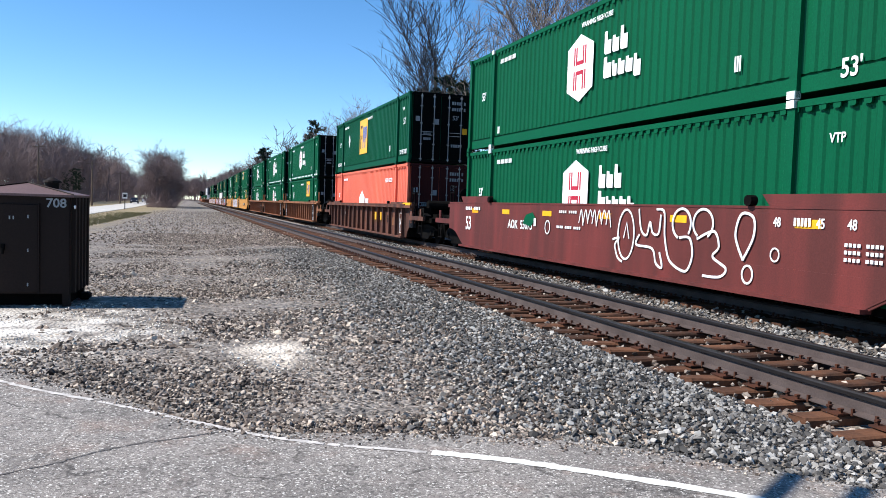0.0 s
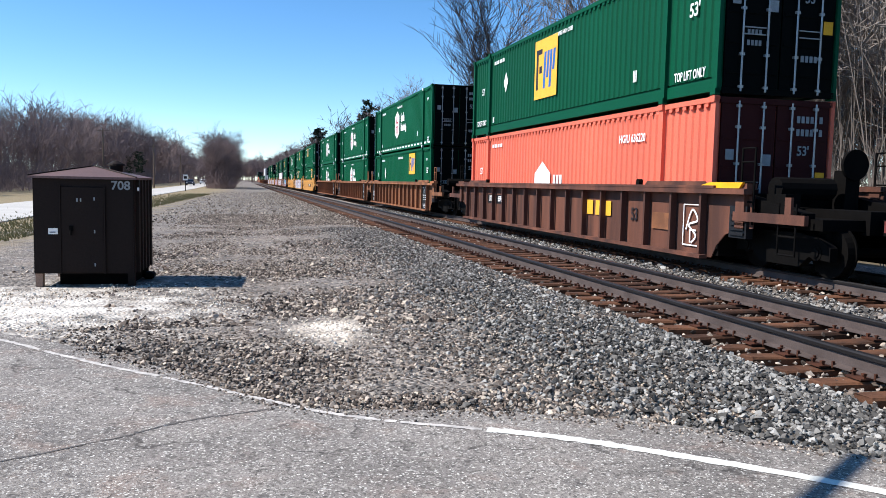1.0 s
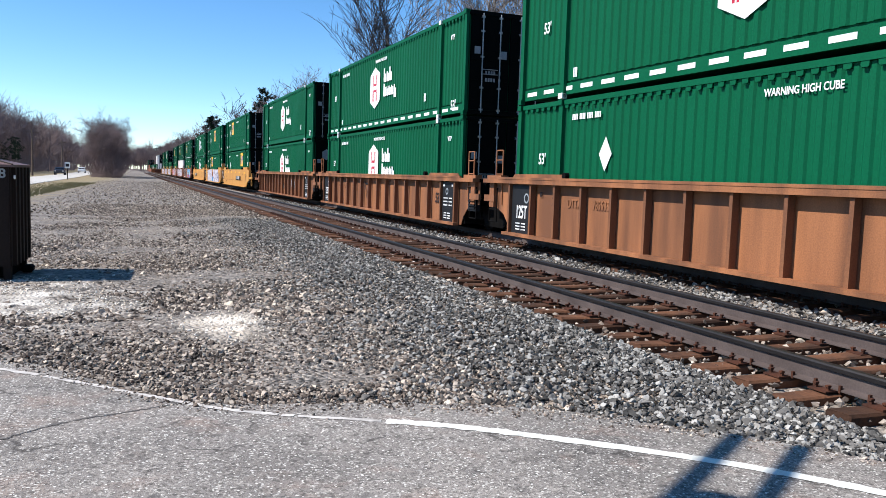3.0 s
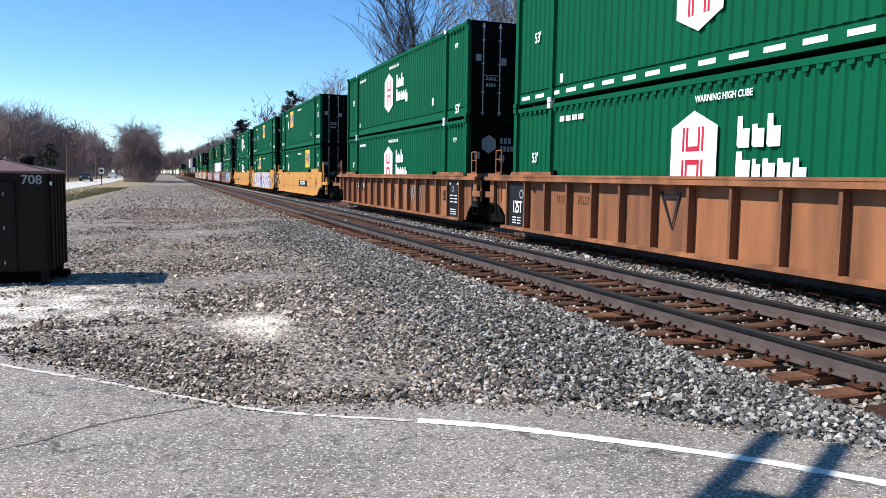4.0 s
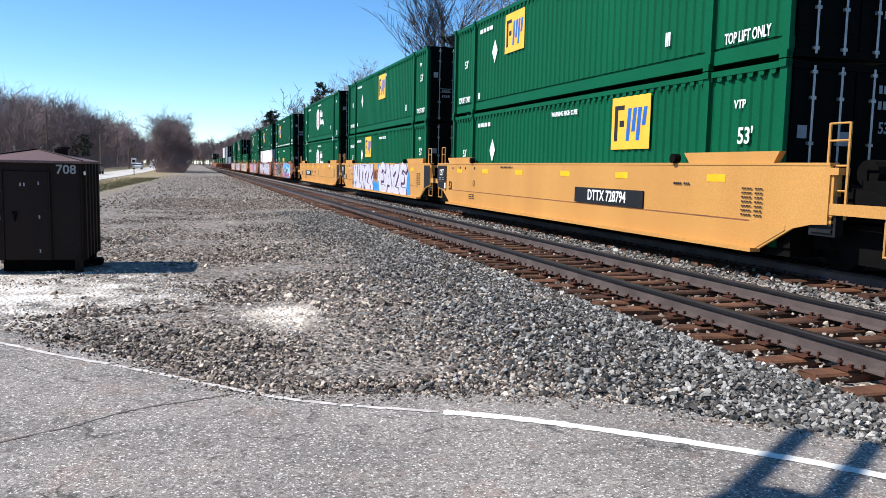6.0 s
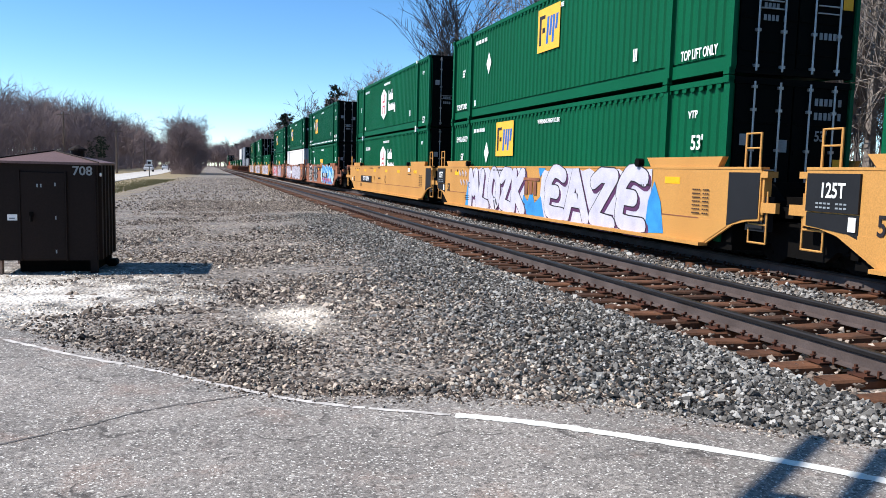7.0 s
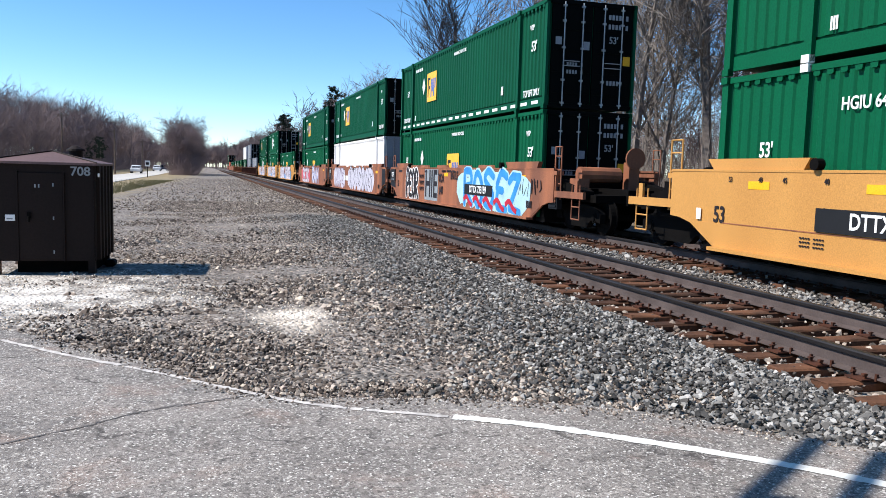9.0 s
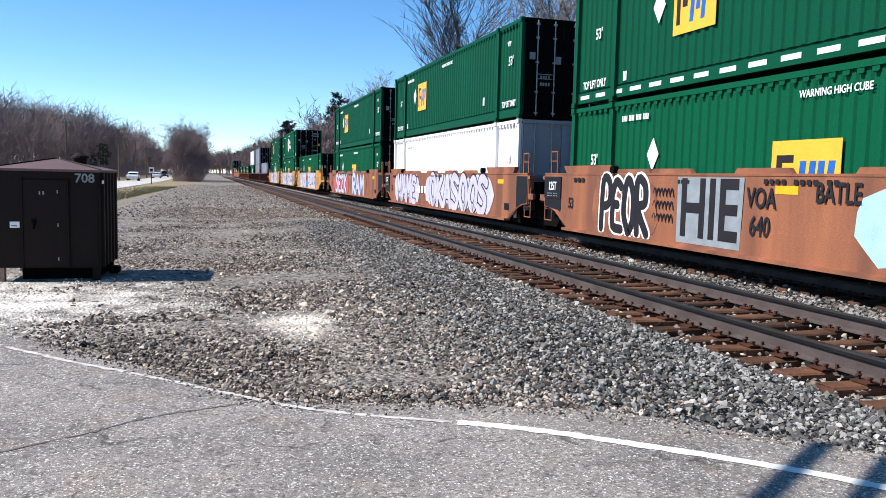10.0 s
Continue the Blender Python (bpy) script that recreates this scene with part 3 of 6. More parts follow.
# ---- tracks ----
def build_track(centre, near_ties, label, wob):
    track = new("railway_track")
    tagged(track, label, "railway track", kind="structure")
    track.location = (centre, 0, 0)
    prof = [(-0.07, 0), (0.07, 0), (0.07, 0.012), (0.012, 0.03), (0.01, 0.13), (0.034, 0.143), (0.036, 0.172), (0.028, 0.182), (-0.028, 0.182), (-0.036, 0.172), (-0.034, 0.143), (-0.01, 0.13), (-0.012, 0.03), (-0.07, 0.012)]
    for s in (-1, 1):
        bm = bmesh.new()
        prism_in(bm, [(p + s * 0.7525, q + RAIL_Z - 0.184) for p, q in prof], "y", -40, 900)
        rail = part("rail", bm, "rail_side", track, "rusty steel rail with a dark worn head")
        bm = bmesh.new()
        prism_in(bm, [(s * 0.7525 + p, RAIL_Z + q) for p, q in ((-0.037, -0.044), (0.037, -0.044), (0.039, -0.014), (0.029, 0.0), (-0.029, 0.0), (-0.039, -0.014))], "y", -40, 900)
        part("rail_head", bm, "rail_top", rail, "dark worn rail head")
    rnd = random.Random(wob)
    top = RAIL_Z - 0.196

    def tie(bm):
        """A worn tie: chipped edges, uneven ends."""
        n = 7
        rings = []
        for k in range(n):
            x = -1.295 + 2.59 * k / (n - 1)
            w = 0.112 * rnd.uniform(0.88, 1.02)
            t = rnd.uniform(-0.012, 0.004)
            o = rnd.uniform(-0.02, 0.02) if k in (0, n - 1) else 0
            rings.append([bm.verts.new((x + o + rnd.uniform(-0.01, 0.01) * (k in (0, n - 1)), y, z)) for y, z in ((-w, -0.17), (w, -0.17), (w, -0.02 + t), (w - 0.02, t), (-w + 0.02, t + rnd.uniform(-0.006, 0.004)), (-w, -0.02 + t))])
        for a, b in zip(rings, rings[1:]):
            for i in range(6):
                bm.faces.new((a[i], a[(i + 1) % 6], b[(i + 1) % 6], b[i]))
        bm.faces.new(rings[0][::-1])
        bm.faces.new(rings[-1])

    def plate(bm):
        box_in(bm, -0.19, 0.17, -0.09, 0.09, 0, 0.014)
        for x in (-0.13, 0.11):
            for y in (-0.06, 0.06):
                box_in(bm, x - 0.012, x + 0.012, y - 0.012, y + 0.012, 0, 0.045)
                box_in(bm, x - 0.022, x + 0.016, y - 0.016, y + 0.016, 0.04, 0.055)
        for y in (-0.125, 0.118):
            box_in(bm, -0.075, -0.05, y, y + 0.02, 0.0, 0.06)
    y = -3.0
    for i in range(near_ties):
        o = kept("tie", ("tie", i % 9), tie, "tie", track, "")
        o.location = (rnd.uniform(-0.05, 0.05), y, top + rnd.uniform(-0.006, 0.004))
        o.rotation_euler = (0, rnd.uniform(-0.006, 0.006), rnd.uniform(-0.02, 0.02))
        if i < 70:
            for s in (-1, 1):
                p = kept("tie_plate", ("plate", 0), plate, "plate", track)
                p.location = (s * 0.7525, y, top)
                p.scale.x = -s
        y += 0.495 + rnd.uniform(-0.03, 0.03)
    bm = bmesh.new()
    while y < 330:
        box_in(bm, -1.295, 1.295, y - 0.11, y + 0.11, -0.15, top)
        y += 0.5
    tagged(part("far_ties", bm, "tie", track), kind="stuff")
    bm = bmesh.new()
    prism_in(bm, [(-2.3, -0.3), (2.3, -0.3), (1.8, -0.085), (-1.45, -0.085)], "y", -40, 900)
    part("ballast_bed", bm, "ground", track, "grey ballast bed")


# ---- train ----
CL, CW, CH = 16.154, 1.295, 2.896     # container length, half width, height


def container(colour, door, label, logo="", dashes=False, closed=False, tops=False, panel=(7.3, 1.7, 1.75, 1.75)):
    """A 53-foot container: near end at y 0, base at z 0."""
    c = new("container")
    tagged(c, label, "container", "containers on the train")

    def side(bm, sgn, a, b):
        pitch, depth = 0.262, 0.032
        n = max(1, round((b - a) / pitch))
        st = (b - a) / n
        ys, xs = [], []
        for i in range(n):
            for f, d in ((0.0, 0), (0.36, 0), (0.5, depth), (0.86, depth)):
                ys.append(a + (i + f) * st)
                xs.append(d)
        ys.append(b)
        xs.append(0)
        lo = [bm.verts.new((sgn * (CW - 0.006 - x), y, 0.37)) for x, y in zip(xs, ys)]
        hi = [bm.verts.new((sgn * (CW - 0.006 - x), y, CH - 0.1)) for x, y in zip(xs, ys)]
        for i in range(len(ys) - 1):
            bm.faces.new((lo[i], lo[i + 1], hi[i + 1], hi[i]))

    def shell(bm):
        box_in(bm, -CW + 0.06, CW - 0.06, 0.08, CL - 0.05, 0.12, CH - 0.04)

    kept("body", "c_shell", shell, colour, c)
    for sgn in (-1, 1):
        for k, (a, b) in enumerate(((0.16, 1.9), (2.06, CL - 2.06), (CL - 1.9, CL - 0.16))):
            kept("corrugated_side", ("c_side", sgn, k), lambda bm: side(bm, sgn, a, b), colour, c)
    for s in (-1, 1):
        kept("bottom_rail", ("c_brail", s), lambda bm: box_in(bm, s * (CW - 0.03) - 0.028, s * (CW - 0.03) + 0.028, 0.02, CL - 0.02, 0.085, 0.325), colour, c)
        kept("top_rail", ("c_trail", s), lambda bm: box_in(bm, s * CW - 0.04, s * CW + 0.012, 0.02, CL - 0.02, CH - 0.11, CH - 0.01), colour, c)

        def crenels(bm):
            y = 0.3
            while y < CL - 0.3:
                prism_in(bm, [(y, CH - 0.17), (y + 0.02, CH - 0.19), (y + 0.11, CH - 0.19), (y + 0.13, CH - 0.17), (y + 0.13, CH - 0.1), (y, CH - 0.1)], "x", s * CW - 0.03, s * CW - 0.002)
                y += 0.262
        tagged(kept("top_fringe", ("c_fringe", s), crenels, colour, c), kind="stuff")
        for y in (0.0, 1.9, CL - 2.06, CL - 0.16):
            o = kept("post", ("c_post", s), lambda bm: box_in(bm, s * CW - 0.07, s * CW + 0.008, 0, 0.16, 0.02, CH - 0.02), colour, c)
            o.location.y = y
            for z in (0.0, CH - 0.118):
                near_post = 0.1 < y < CL - 1
                o = kept("corner_casting", ("c_cast", s), lambda bm: (box_in(bm, s * CW - 0.1, s * CW + 0.014, 0, 0.162, 0, 0.118), box_in(bm, s * CW + s * 0.012 - 0.006, s * CW + s * 0.012 + 0.006, 0.05, 0.11, 0.03, 0.09)), "letter_white" if near_post and tops else colour, c)
                o.location = (0, y, z)
    kept("roof", "c_roof", lambda bm: box_in(bm, -CW + 0.02, CW - 0.02, 0.03, CL - 0.03, CH - 0.06, CH - 0.012), colour, c)
    # end that leads
    if closed:
        kept("end_wall", "c_front", lambda bm: prism_in(bm, [(0.1, 0.15)] + [(0.02 + 0.014 * ((i // 2) % 2), 0.15 + (i + 1) // 2 * 0.22) for i in range(24)] + [(0.1, 0.15 + 12 * 0.22)], "x", -1.18, 1.18), door, c, "ribbed front wall with shade darkened into its paint")
        o = kept("front_emblem", "c_frontlogo", lambda bm: (plate_in(bm, [(-0.85, 2.0), (-0.62, 1.86), (-0.39, 2.0), (-0.39, 2.28), (-0.62, 2.42), (-0.85, 2.28)]), bars_in(bm, -0.25, 2.16, 0.4, 0.18, 3), bars_in(bm, -0.25, 1.93, 0.6, 0.16, 5), bars_in(bm, -0.8, 1.05, 1.5, 0.08, 18)), "letter_grey", c, "pale emblem and bars")
        o.matrix_basis = Matrix.Translation((0, 0.016, 0)) @ END
    else:
        for s in (-1, 1):
            d = kept("door", ("c_door", s), lambda bm: box_in(bm, min(s * 0.02, s * 1.2), max(s * 0.02, s * 1.2), 0.03, 0.09, 0.16, CH - 0.13), door, c, "door leaf with shade darkened into its paint")
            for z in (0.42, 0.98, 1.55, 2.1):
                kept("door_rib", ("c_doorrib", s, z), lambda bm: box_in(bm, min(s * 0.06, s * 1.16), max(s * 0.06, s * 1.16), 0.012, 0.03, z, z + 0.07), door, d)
            for x in (0.32, 0.86):
                r = kept("lock_rod", ("c_rod", 0), lambda bm: (tube_in(bm, (0, -0.02, 0.08), (0, -0.02, CH - 0.08), 0.019, None, 6), [box_in(bm, -0.05, 0.05, -0.03, 0.02, z, z + 0.05) for z in (0.14, 0.75, 1.6, 2.3, CH - 0.2)]), "steel", d, "galvanised locking rod")
                r.location.x = s * x
            h = kept("lock_handle", ("c_handle", 0), lambda bm: (tube_in(bm, (-0.24, -0.035, 1.15), (0.22, -0.035, 1.15), 0.014, None, 5), tube_in(bm, (-0.24, -0.035, 1.28), (0.22, -0.035, 1.28), 0.014, None, 5)), "steel", d)
            h.location.x = s * 0.6
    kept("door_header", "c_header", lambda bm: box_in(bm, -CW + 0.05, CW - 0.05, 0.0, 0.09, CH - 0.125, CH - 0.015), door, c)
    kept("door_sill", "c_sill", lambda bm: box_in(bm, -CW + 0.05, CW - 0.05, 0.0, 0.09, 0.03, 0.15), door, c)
    side_x = -CW - 0.012

    def at_side(u, z):
        """A place on the side: u metres from the far end, as one reads it."""
        return Matrix.Translation((side_x, CL - u, z)) @ SIDE

    if logo == "hex":
        b = kept("emblem", "logo_hex", lambda bm: plate_in(bm, [(-0.62, -0.5), (0, -0.78), (0.62, -0.5), (0.62, 0.5), (0, 0.78), (-0.62, 0.5)]), "letter_white", c, "white hexagon emblem")
        b.matrix_basis = at_side(7.3, 1.55)

        def strokes(bm):
            for x in (-0.3, -0.2, 0.12, 0.22):
                plate_in(bm, [(x, -0.5), (x + 0.06, -0.5), (x + 0.06, -0.06), (x, -0.06)], 0.009)
                plate_in(bm, [(x, 0.08), (x + 0.06, 0.08), (x + 0.06, 0.5), (x, 0.5)], 0.009)
            plate_in(bm, [(-0.14, 0.08), (0.14, 0.08), (0.14, 0.17), (-0.14, 0.17)], 0.009)
            plate_in(bm, [(-0.14, -0.15), (0.14, -0.15), (0.14, -0.06), (-0.14, -0.06)], 0.009)
        b2 = kept("emblem_strokes", "logo_hex2", strokes, "letter_red", b, "red strokes")

        def word(bm):
            for x, y, w, h, f in ((-0.7, 0.06, 0.28, 0.5, 0.6), (-0.36, 0.06, 0.26, 0.36, 0.8), (-0.04, 0.06, 0.28, 0.5, 0.62), (-0.7, -0.46, 0.32, 0.46, 0.7), (-0.33, -0.46, 0.18, 0.34, 0.75),
                                  (-0.1, -0.46, 0.26, 0.34, 0.8), (0.21, -0.46, 0.26, 0.34, 0.8), (0.52, -0.58, 0.26, 0.46, 0.7)):
                plate_in(bm, [(x + 0.04, y), (x + w, y), (x + w, y + h * f), (x + w * 0.45, y + h * f), (x + w * 0.4, y + h), (x, y + h), (x, y + 0.04)])
        w = kept("emblem_word", "logo_word", word, "letter_white", c, "white blocky wordmark shapes")
        w.matrix_basis = at_side(9.1, 1.6)
    if logo.startswith("panel"):
        u, pz, pw, ph = panel
        b = kept("emblem", ("logo_panel", pw, ph), lambda bm: plate_in(bm, [(-pw / 2, -ph / 2), (pw / 2, -ph / 2), (pw / 2, ph / 2), (-pw / 2, ph / 2)]), "panel_yellow", c, "square yellow emblem panel")
        b.matrix_basis = at_side(u, pz)
        hh = ph * 0.34

        def dark(bm):
            plate_in(bm, [(-pw * 0.42, -hh), (-pw * 0.33, -hh), (-pw * 0.33, hh * 0.75), (-pw * 0.16, hh * 0.75), (-pw * 0.16, hh), (-pw * 0.42, hh)], 0.009)
            plate_in(bm, [(-pw * 0.28, -hh * 0.2), (-pw * 0.16, -hh * 0.2), (-pw * 0.16, hh * 0.15), (-pw * 0.28, hh * 0.15)], 0.009)

        def blue(bm):
            for x, low, top in ((-0.1, 1.0, 0.8), (0.04, 0.5, 0.8), (0.16, 1.0, 0.8), (0.3, 0.2, 0.8)):
                plate_in(bm, [(x * pw, -hh * low), ((x + 0.09) * pw, -hh * low), ((x + 0.13) * pw, hh * top), ((x + 0.04) * pw, hh * top)], 0.009)
        kept("emblem_mark", ("logo_dark", pw, ph), dark, "letter_dark", b, "dark bar shapes")
        kept("emblem_mark", ("logo_blue", pw, ph), blue, "letter_blue", b, "blue slanted bars")
        dm = kept("diamond", "logo_diamond", lambda bm: plate_in(bm, [(0, -0.34), (0.22, 0), (0, 0.34), (-0.22, 0)]), "letter_white", c, "white diamond")
        dm.matrix_basis = at_side(3.7, 1.7 if u > 6 else 1.75)
    if logo == "bars":
        w = kept("emblem", "logo_orange", lambda bm: (plate_in(bm, [(-0.62, -0.7), (-0.2, -0.7), (-0.2, 0.1), (0.2, 0.1), (0.2, -0.7), (0.62, -0.7), (0.62, 0.5), (0, 0.85), (-0.62, 0.5)]), bars_in(bm, 0.85, 0.0, 0.7, 0.45, 3), bars_in(bm, 0.85, -0.6, 1.6, 0.4, 6)), "letter_white", c, "white house-shaped emblem and bars")
        w.matrix_basis = at_side(7.3, 1.0)
    if logo in ("hex", "panel", "panel_low"):
        letter("lettering", "WARNING HIGH CUBE", 0.16, "letter_white", c, at_side(8.0 if logo == "hex" else 8.5, 2.52), 0.85, "white warning lettering")
    lt = "letter_white"
    letter("lettering", "53'", 0.34, lt, c, at_side(1.15, 1.62), 0.8)
    if logo != "bars":
        letter("lettering", "VTP", 0.2, lt, c, at_side(CL - 1.12, 2.28), 0.85)
        letter("lettering", "53'", 0.38, lt, c, at_side(CL - 0.95, 0.32 if logo == "hex" else 1.75), 0.85)
    bits = kept("small_marks", "c_bits", lambda bm: (bars_in(bm, 2.4, 2.44, 1.15, 0.12, 20), bars_in(bm, CL - 3.4, 0.62, 0.18, 0.26, 3), bars_in(bm, 2.35, 0.42, 0.16, 0.2, 3)), lt, c, "small white marks too small to read")
    tagged(bits, kind="stuff")
    bits.matrix_basis = at_side(0, 0)
    if logo.startswith("panel"):
        letter("lettering", "TOP LIFT ONLY", 0.26, lt, c, at_side(1.0, 0.48), 0.62)
        letter("lettering", "TOP LIFT ONLY", 0.26, lt, c, at_side(CL - 1.05, 0.48), 0.62)
    if dashes:
        def dash(bm):
            u = 0.3
            while u < CL - 0.8:
                plate_in(bm, [(u, -0.045), (u + 0.45, -0.045), (u + 0.45, 0.045), (u, 0.045)], 0.004)
                u += 0.78
        o = kept("reflective_strip", "c_dash", dash, "letter_white", c, "white reflective dashes")
        o.matrix_basis = Matrix.Translation((-CW + 0.0005, CL, 0.215)) @ SIDE
    # marks on the leading end
    e = Matrix.Translation((0, 0.008, 0)) @ END
    o = kept("door_print", "c_doormarks", lambda bm: (bars_in(bm, 0.45, 2.45, 0.62, 0.13, 6), bars_in(bm, 0.45, 2.2, 0.62, 0.13, 6), bars_in(bm, -0.75, 1.15, 0.5, 0.1, 6), bars_in(bm, -0.75, 0.95, 0.5, 0.1, 6), bars_in(bm, 0.45, 0.7, 0.5, 0.12, 5), plate_in(bm, [(-1.1, 1.7), (-0.92, 1.7), (-0.92, 1.9), (-1.1, 1.9)]), plate_in(bm, [(-0.28, 1.6), (-0.1, 1.6), (-0.1, 1.82), (-0.28, 1.82)])), "letter_grey", c, "pale marks on the doors")
    tagged(o, kind="stuff")
    o.matrix_basis = e
    o = kept("door_sticker", "c_sticker", lambda bm: plate_in(bm, [(0.93, 1.25), (1.14, 1.25), (1.14, 1.5), (0.93, 1.5)]), "sign_yellow", c, "small orange sticker")
    o.matrix_basis = e
    letter("lettering", "53'", 0.26, "letter_grey", c, e @ Matrix.Translation((0.62, 1.9, 0.004)), 0.9)
    return c


WB, WR = 0.89, 0.42      # half wheelbase, wheel radius


def truck(car, y, spin):
    """A two-axle truck at y: side frames with springs, bolster, two wheelsets."""
    def frame_side(bm):
        outline = [(-1.2, 0.3), (-1.2, 0.52), (-0.95, 0.66), (-0.45, 0.72), (0.45, 0.72), (0.95, 0.66), (1.2, 0.52), (1.2, 0.3), (0.72, 0.34), (0.5, 0.16), (-0.5, 0.16), (-0.72, 0.34)]
        prism_in(bm, outline, "x", -0.07, 0.07)
        for k in range(4):
            tube_in(bm, (-0.1, -0.27 + k * 0.18, 0.2), (-0.1, -0.27 + k * 0.18, 0.52), 0.08, None, 8)
        for k in range(5):
            box_in(bm, -0.13, -0.06, -0.36, 0.36, 0.22 + k * 0.06, 0.245 + k * 0.06)
        for s in (-1, 1):
            tube_in(bm, (-0.16, s * WB, WR), (0.08, s * WB, WR), 0.13, None, 10)
    for s in (-1, 1):
        o = kept("side_frame", ("t_frame", 0), frame_side, "shaded_dark_steel", car, "dark cast truck side frame")
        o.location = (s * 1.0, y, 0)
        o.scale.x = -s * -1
    o = kept("bolster", "t_bolster", lambda bm: (box_in(bm, -1.0, 1.0, -0.2, 0.2, 0.42, 0.72), tube_in(bm, (0, 0, 0.7), (0, 0, 0.85), 0.25, None, 12)), "shaded_dark_steel", car)
    o.location.y = y

    def wheels(bm):
        tube_in(bm, (-1.1, 0, 0), (1.1, 0, 0), 0.08, None, 10)
        for s in (-1, 1):
            tube_in(bm, (s * 0.69, 0, 0), (s * 0.82, 0, 0), WR, WR - 0.01, 28)
            tube_in(bm, (s * 0.66, 0, 0), (s * 0.69, 0, 0), WR + 0.028, None, 28)
            tube_in(bm, (s * 0.82, 0, 0), (s * 0.86, 0, 0), 0.15, None, 12)
            for k in range(6):
                a = k * math.tau / 6
                box_in(bm, s * 0.825 - 0.004, s * 0.825 + 0.004, 0.27 * math.cos(a) - 0.02, 0.27 * math.cos(a) + 0.02, 0.27 * math.sin(a) - 0.02, 0.27 * math.sin(a) + 0.02)
    for s in (-1, 1):
        o = kept("wheelset", "t_wheels", wheels, "shaded_dark_steel", car, "steel wheelset")
        o.location = (0, y + s * WB, WR)
        if spin:
            SPINNING.append(o)


SPINNING = []


def well_car(style, paint, label, near, far, spin):
    """One unit of a well car, container end at y 0, z 0 at the rail top. near/far: coupled or joined."""
    car = new("well_car")
    tagged(car, label, "well car", "well cars of the train")
    SX = 1.5
    y0, y1 = -0.45, CL + 0.45
    if style == "ribbed":
        bot, top = 0.12, 1.43
        for s in (-1, 1):
            kept("top_chord", ("w_chord", s), lambda bm: (box_in(bm, s * SX - 0.11, s * SX + 0.06, y0 - 0.9, y1 + 0.9, top - 0.1, top), box_in(bm, s * SX - 0.12, s * SX - 0.06, y0, y1, top, top + 0.05)), paint, car)
            kept("side_plate", ("w_plate", s), lambda bm: prism_in(bm, [(y0 - 0.9, 0.74), (y0 - 0.45, 0.7), (y0 - 0.1, 0.58), (y0 + 0.15, 0.36), (y0 + 0.3, 0.12), (y1 - 0.3, 0.12), (y1 - 0.15, 0.36), (y1 + 0.1, 0.58), (y1 + 0.45, 0.7), (y1 + 0.9, 0.74), (y1 + 0.9, top - 0.1), (y0 - 0.9, top - 0.1)], "x", s * (SX - 0.11) - 0.012, s * (SX - 0.11) + 0.012), paint, car)
            kept("bottom_sill", ("w_sill", s), lambda bm: box_in(bm, s * SX - 0.14, s * SX + 0.02, y0 + 0.32, y1 - 0.32, 0.1, 0.17), paint, car)
            n = 16
            for k in range(n):
                o = kept("rib", ("w_rib", s), lambda bm: (box_in(bm, s * (SX - 0.01) - 0.075, s * (SX - 0.01) + 0.055, -0.035, 0.035, 0.14, top - 0.1), box_in(bm, s * SX - 0.08, s * SX + 0.04, -0.07, 0.07, 0.1, 0.16)), paint, car)
                o.location.y = 0.05 + k * (CL - 0.1) / (n - 1)
            for a in (0.0, CL - 2.4):
                kept("chord_cap", ("w_cap", s, a), lambda bm: prism_in(bm, [(a, top + 0.05), (a + 0.12, top + 0.13), (a + 2.3, top + 0.13), (a + 2.4, top + 0.05)], "x", s * 1.37 - 0.05, s * 1.5 + 0.05), paint, car)
            for y in (2.55, CL - 2.55):
                kept("lift_lug", ("w_lug", s, y), lambda bm: tube_in(bm, (s * SX - 0.05, y, top + 0.1), (s * SX + 0.05, y, top + 0.1), 0.075, None, 10), "shaded_dark_steel", car)
    else:
        bot, top = 0.24, 1.57
        for s in (-1, 1):
            kept("side_plate", ("s_plate", s), lambda bm: prism_in(bm, [(y0 - 0.7, 0.72), (y0 - 0.4, 0.7), (y0 - 0.05, 0.62), (y0 + 0.7, 0.22), (y1 - 0.7, 0.22), (y1 + 0.05, 0.62), (y1 + 0.4, 0.7), (y1 + 0.7, 0.72), (y1 + 0.7, top), (y0 - 0.7, top)], "x", s * SX - 0.02, s * SX + 0.02), paint, car)
            kept("lower_band", ("s_band", s), lambda bm: prism_in(bm, [(y0 + 0.1, 0.58), (y0 + 0.72, 0.25), (y1 - 0.72, 0.25), (y1 - 0.1, 0.58), (y1 - 0.1, 0.66), (y0 + 0.1, 0.66)], "x", s * (SX + 0.024) - 0.006, s * (SX + 0.024) + 0.006), paint, car)
            kept("bottom_sill", ("s_sill", s), lambda bm: box_in(bm, s * SX - 0.16, s * SX + 0.035, y0 + 0.68, y1 - 0.68, 0.19, 0.25), paint, car)
            kept("top_ledge", ("s_ledge", s), lambda bm: box_in(bm, s * 1.45 - 0.08, s * 1.45 + 0.08, y0 - 0.7, y1 + 0.7, top - 0.02, top + 0.02), paint, car)
            for a in (-0.1, CL - 2.35):
                kept("guide", ("s_guide", s, a), lambda bm: prism_in(bm, [(a + 0.12, top + 0.02), (a + 2.28, top + 0.02), (a + 2.45, top + 0.2), (a, top + 0.2)], "x", s * 1.43 - 0.06, s * 1.43 + 0.06), paint, car)
            for y in (2.55, CL - 2.55):
                kept("lift_lug", ("s_lug", s, y), lambda bm: tube_in(bm, (s * SX - 0.1, y, top + 0.1), (s * SX + 0.03, y, top + 0.1), 0.09, None, 10), "shaded_dark_steel", car)
